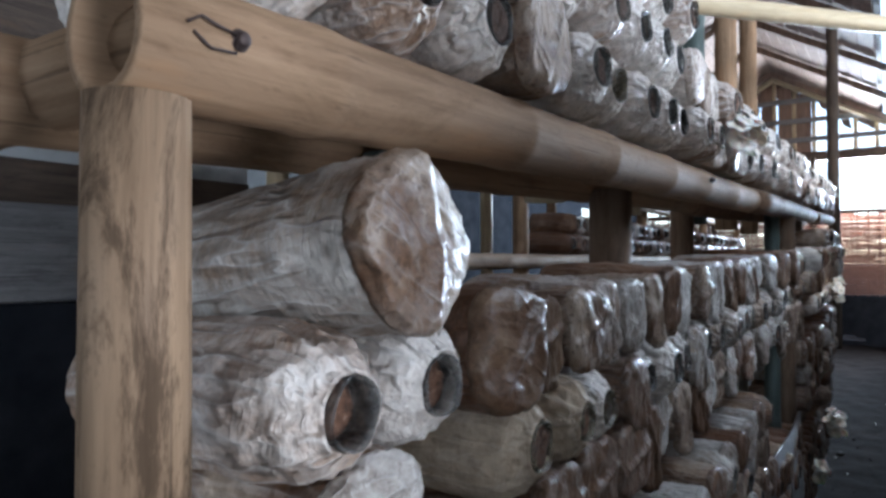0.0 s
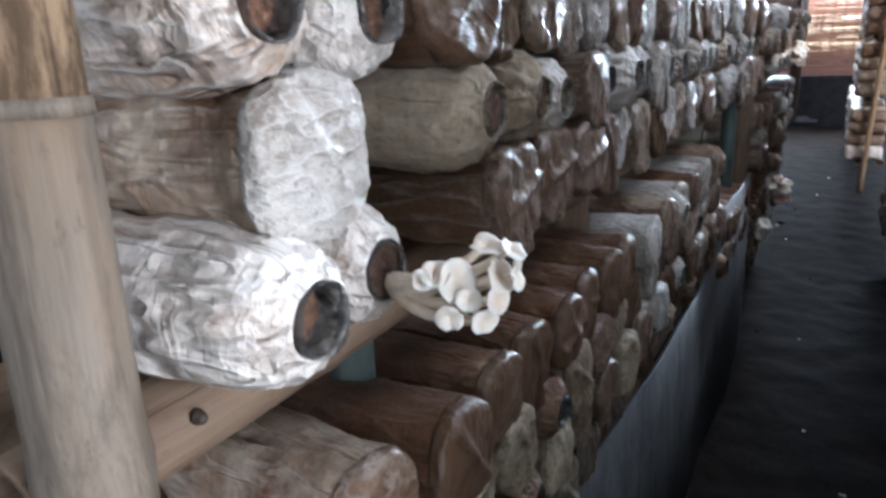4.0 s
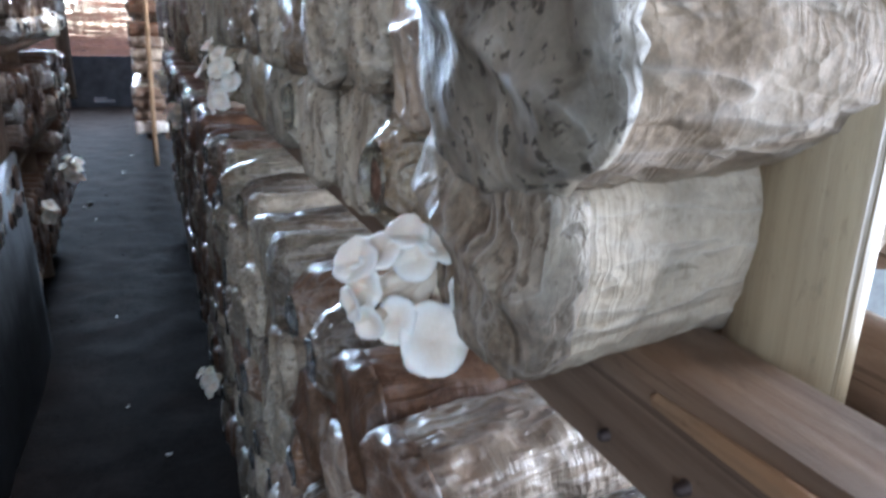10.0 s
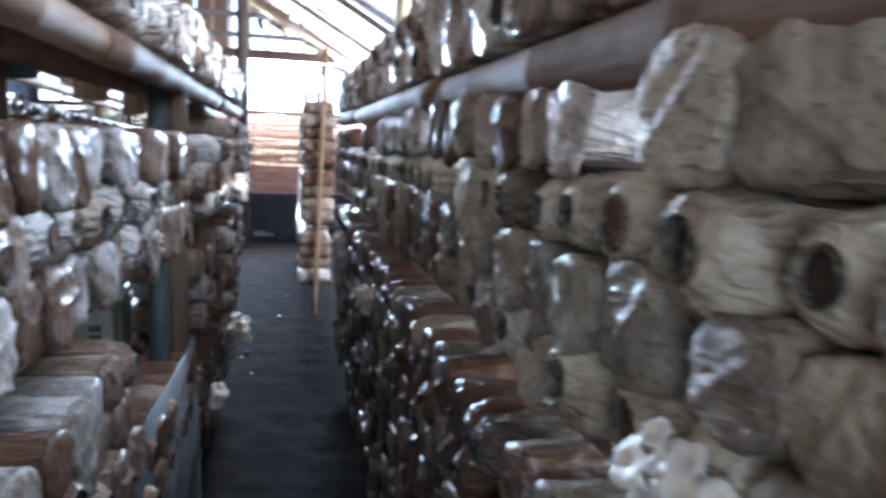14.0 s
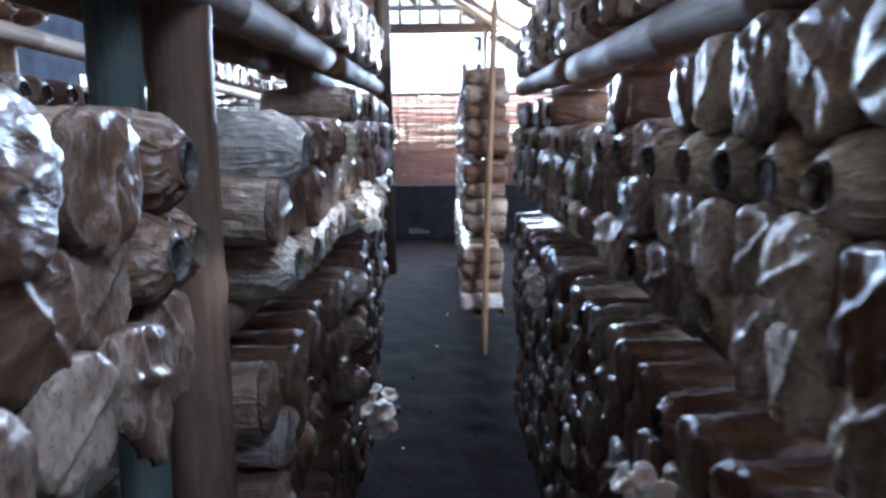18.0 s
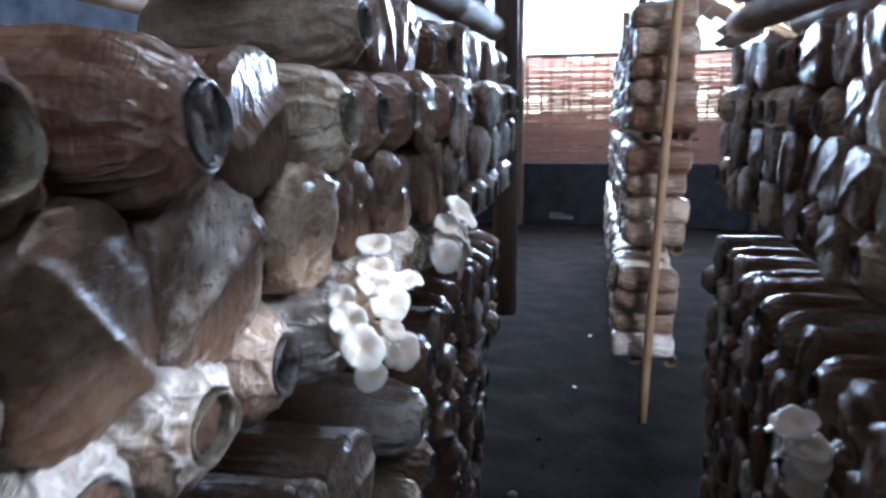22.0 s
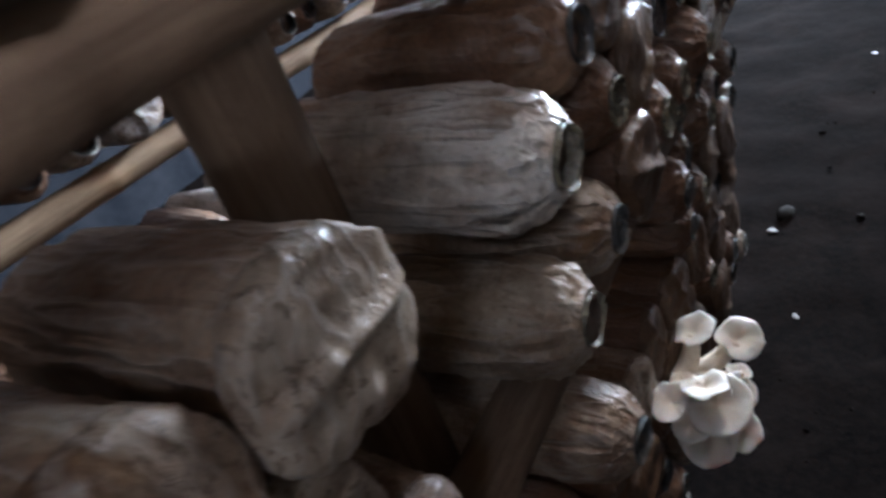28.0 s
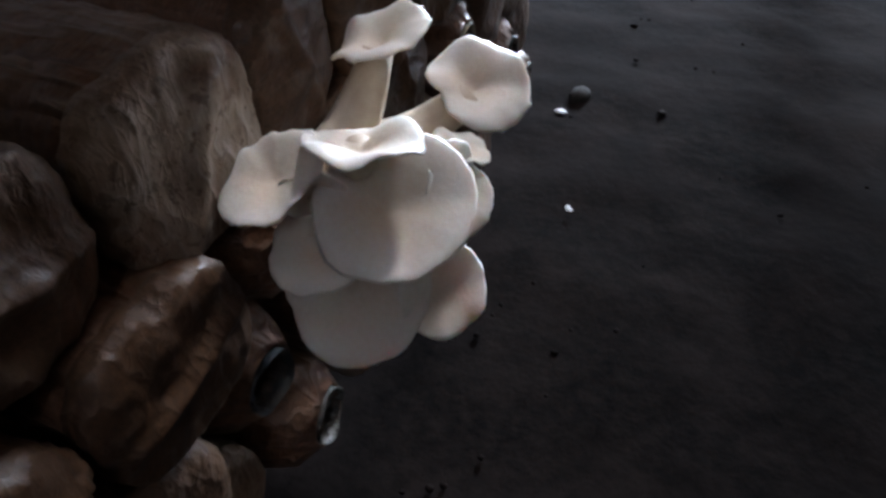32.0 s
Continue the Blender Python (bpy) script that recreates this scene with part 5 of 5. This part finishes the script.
stretch("neighbour", -1.35, 0.8, 8.0, rows_z(0.3, 6) + rows_z(1.15, 4), -1, [M, B, W], 0.0, 0.9)
stretch("neighbour", -1.35, 3.0, 8.0, rows_z(1.75, 2), -1, [M, B, W], 0.0, 0.9)
for a, c in ((1.3, 4.6), (6.0, 8.0)):
    stretch("neighbour", -1.35, a, c, rows_z(2.13, 2), -1, [E, M, B], 0.0, 0.6)
for key, items in MASS.items():
    bag_mass("stacked_bags", items, "rows of plastic mushroom bags, " + key)
bag(-1.17, 4.08, 2.11, -1, False, E, group="bags on the next rack", scale=1.1)
nb = empty("bamboo_rack", (-1.4, 0, 0), "neighbouring bamboo rack seen through the gaps", "rack")
for zc in (1.05, 1.66, 2.035):
    bamboo("beam", (0, 0.6, zc), (0, 8.2, zc), 0.035, BAMBOO, nb)
for y in (0.7, 2.6, 4.5, 6.4, 8.1):
    bamboo("post", (-0.05, y, 0), (-0.05, y, 2.3), 0.04, BAMBOO, nb)

# planks and posts behind the first post
plk = empty("plank_wall", (-1.6, 0.2, 0), "low wall of weathered grey planks beside the rack", "wall", kind="structure")
# two lowest planks near black: the shade down there is put into their colour
for k, (z, hgt, mat) in enumerate(((0.4, 0.8, PANEL_DARK), (1.17, 0.74, PANEL_DARK), (1.685, 0.28, PLANK_GREY), (1.885, 0.13, TIMBER_DARK), (2.045, 0.2, PLASTER), (2.36, 0.42, TIMBER_DARK))):
    board("plank", -0.4 - 0.01 * k, -0.1, z, 0.04, 2.7, hgt, mat, plk, rough=0.004)
for x, y, mat in ((-1.75, 1.35, BAMBOO_PALE), (-1.95, 1.9, PLANK_GREY), (-1.9, 2.15, BAMBOO_PALE), (-2.1, 3.4, BAMBOO_PALE), (-2.2, 4.6, BAMBOO)):
    tagged(bamboo("bamboo_post", (x, y, 0), (x, y, roof_z(x)), 0.04, mat, None, node=0.45), "bamboo roof post standing in the next aisle", "post")
wall("wall_inner", [(-2.5, 1.75, 1.35, 0.06, 1.7, 2.7)], PLASTER, "white board partition beyond the next aisle")

# ---- small things ----
def bolt(parent, x, y, z, side, r=0.008):
    """A rusty bolt head with its washer, set in a pole that faces the aisle."""
    bm, rings = bmesh.new(), []
    for d, f in ((-0.004, 0.7), (0.0, 1.25), (0.0015, 1.25), (0.002, 0.95), (0.006, 0.9), (0.0075, 0.6), (0.008, 0.05)):
        rings.append([(-side * d, r * f * math.cos(a), r * f * math.sin(a)) for a in [2 * math.pi * i / 12 for i in range(12)]])
    tube_rings(bm, rings)
    bmesh.ops.recalc_face_normals(bm, faces=bm.faces)
    ob = part("bolt", bm, IRON, parent, "rusty bolt head")
    ob.location = Vector((x, y, z)) - parent.location
    return ob


bolt(left, -0.379, 0.075, 1.268, -1, 0.005)
bolt(left, -0.379, 0.03, 1.268, -1, 0.005)
bolt(left, -0.331, 0.035, 1.80, -1, 0.006)
bolt(left, -0.332, 1.41, 1.85, -1, 0.006)
bolt(right, 0.421, 0.13, 1.252, 1, 0.0035)
bolt(right, 0.421, 0.185, 1.246, 1, 0.0035)
bm, rings = bmesh.new(), []
wire = [(-0.327, -0.005, 1.80), (-0.326, 0.004, 1.806), (-0.326, 0.016, 1.803), (-0.327, 0.03, 1.802), (-0.327, 0.03, 1.79), (-0.328, 0.012, 1.789), (-0.328, 0.0, 1.796)]
for i, p in enumerate(wire):
    d = (Vector(wire[min(i + 1, len(wire) - 1)]) - Vector(wire[max(i - 1, 0)])).normalized().to_track_quat("Z", "Y")
    rings.append([Vector(p) + d @ Vector((0.0011 * math.cos(a), 0.0011 * math.sin(a), 0)) for a in [2 * math.pi * k / 6 for k in range(6)]])
tube_rings(bm, rings)
part("wire", bm, IRON, left, "bent rusty wire")

rs = random.Random(5)


def crumb(seed, mat, flat):
    r_ = random.Random(seed)
    bm = bmesh.new()
    bmesh.ops.create_icosphere(bm, subdivisions=2, radius=1)
    off = Vector((r_.uniform(0, 40), 0, 0))
    for vtx in bm.verts:
        vtx.co *= 1 + 0.5 * noise.noise(vtx.co * 1.2 + off)
        vtx.co.z *= flat
    me = bpy.data.meshes.new("crumb")
    bm.to_mesh(me)
    bm.free()
    me.materials.append(mat)
    return me


def ground_z(y):
    return 0.036 * max(0, y - 5.2)


clods = [crumb(i, SOIL, 0.55) for i in range(5)]
scraps = [crumb(20 + i, SCRAP, 0.3) for i in range(3)]
stones = [crumb(40 + i, STONE, 0.6) for i in range(3)]
verts, faces, n0 = [], [], 0
for i in range(60):
    y = rs.uniform(4.6, 7.2) if i < 48 else rs.uniform(0.3, 9)
    x = rs.uniform(-0.34, 0.36) if i % 2 else -0.36 + abs(rs.gauss(0, 0.09))
    me = rs.choice(clods)
    k = rs.uniform(0.002, 0.006) * (1 if rs.random() < 0.92 else 2)
    verts += [(x + v_.co.x * k, y + v_.co.y * k, ground_z(y) + v_.co.z * k + 0.001) for v_ in me.vertices]
    faces += [tuple(a + n0 for a in p.vertices) for p in me.polygons]
    n0 += len(me.vertices)
me = bpy.data.meshes.new("soil_crumbs")
me.from_pydata(verts, [], faces)
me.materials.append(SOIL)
me.shade_smooth()
tagged(new("soil_crumbs", me), "loose dark soil crumbs on the path", "soil", kind="stuff")
for x, y, k in ((-0.364, 6.113, 0.010), (-0.261, 5.714, 0.007), (-0.13, 1.93, 0.009), (0.12, 1.6, 0.007), (0.02, 2.6, 0.006), (-0.05, 3.6, 0.006), (0.16, 2.2, 0.008), (-0.1, 7.4, 0.01), (-0.02, 8.3, 0.01)):
    ob = new("scrap", rs.choice(scraps))
    ob.matrix_basis = Matrix.Translation((x, y, ground_z(y) + 0.008)) @ Matrix.Rotation(rs.uniform(0, 6), 4, "Z") @ Matrix.Diagonal((k * 1.6, k, k, 1))
    tagged(ob, "small pale scrap of mushroom lying on soil", "scrap", "scraps on the path")
for x, y, k in ((-0.331, 6.207, 0.030), (-0.12, 6.2, 0.010)):
    ob = new("stone", rs.choice(stones))
    ob.matrix_basis = Matrix.Translation((x, y, ground_z(y) + k * 0.3)) @ Matrix.Rotation(rs.uniform(0, 6), 4, "Z") @ Matrix.Scale(k, 4)
    ob.data.shade_smooth()
    tagged(ob, "dull grey stone half sunk in the soil", "stone", "stones on the path")

board("shelf_board", -0.74, 3.2, 0.818, 0.42, 0.6, 0.02, TIMBER_DARK, left, bevel=0.003, rough=0.003)
board("back_board", -0.92, 3.05, 1.02, 0.02, 2.5, 0.52, TIMBER, left, "plain brown board behind the shelf", bevel=0.003, rough=0.003)
cb = empty("cardboard_box", (-0.72, 3.24, 0.828), "pale green cardboard box with brown printing under the rack", "box")
bm = bmesh.new()
box(bm, 0, 0, 0.135, 0.29, 0.28, 0.27)
bmesh.ops.bevel(bm, geom=bm.edges[:], offset=0.006, segments=2, affect="EDGES")
part("carton", bm, CARDBOARD, cb, smooth=False)
for s, tilt in ((1, 0.18), (-1, -0.05)):
    flap = board("flap", 0, 0, 0, 0.142, 0.27, 0.004, CARDBOARD, cb, bevel=0.001)
    flap.matrix_basis = Matrix.Translation((s * 0.145, 0, 0.273)) @ Matrix.Rotation(s * tilt, 4, "Y") @ Matrix.Translation((-s * 0.071, 0, 0))
for k in range(4):
    for j in range(2):
        board("printed_bar", 0.074 + 0.022 * j, -0.1405, 0.10 + 0.033 * k, 0.018, 0.002, 0.022, TIMBER_DARK, cb, bevel=0)
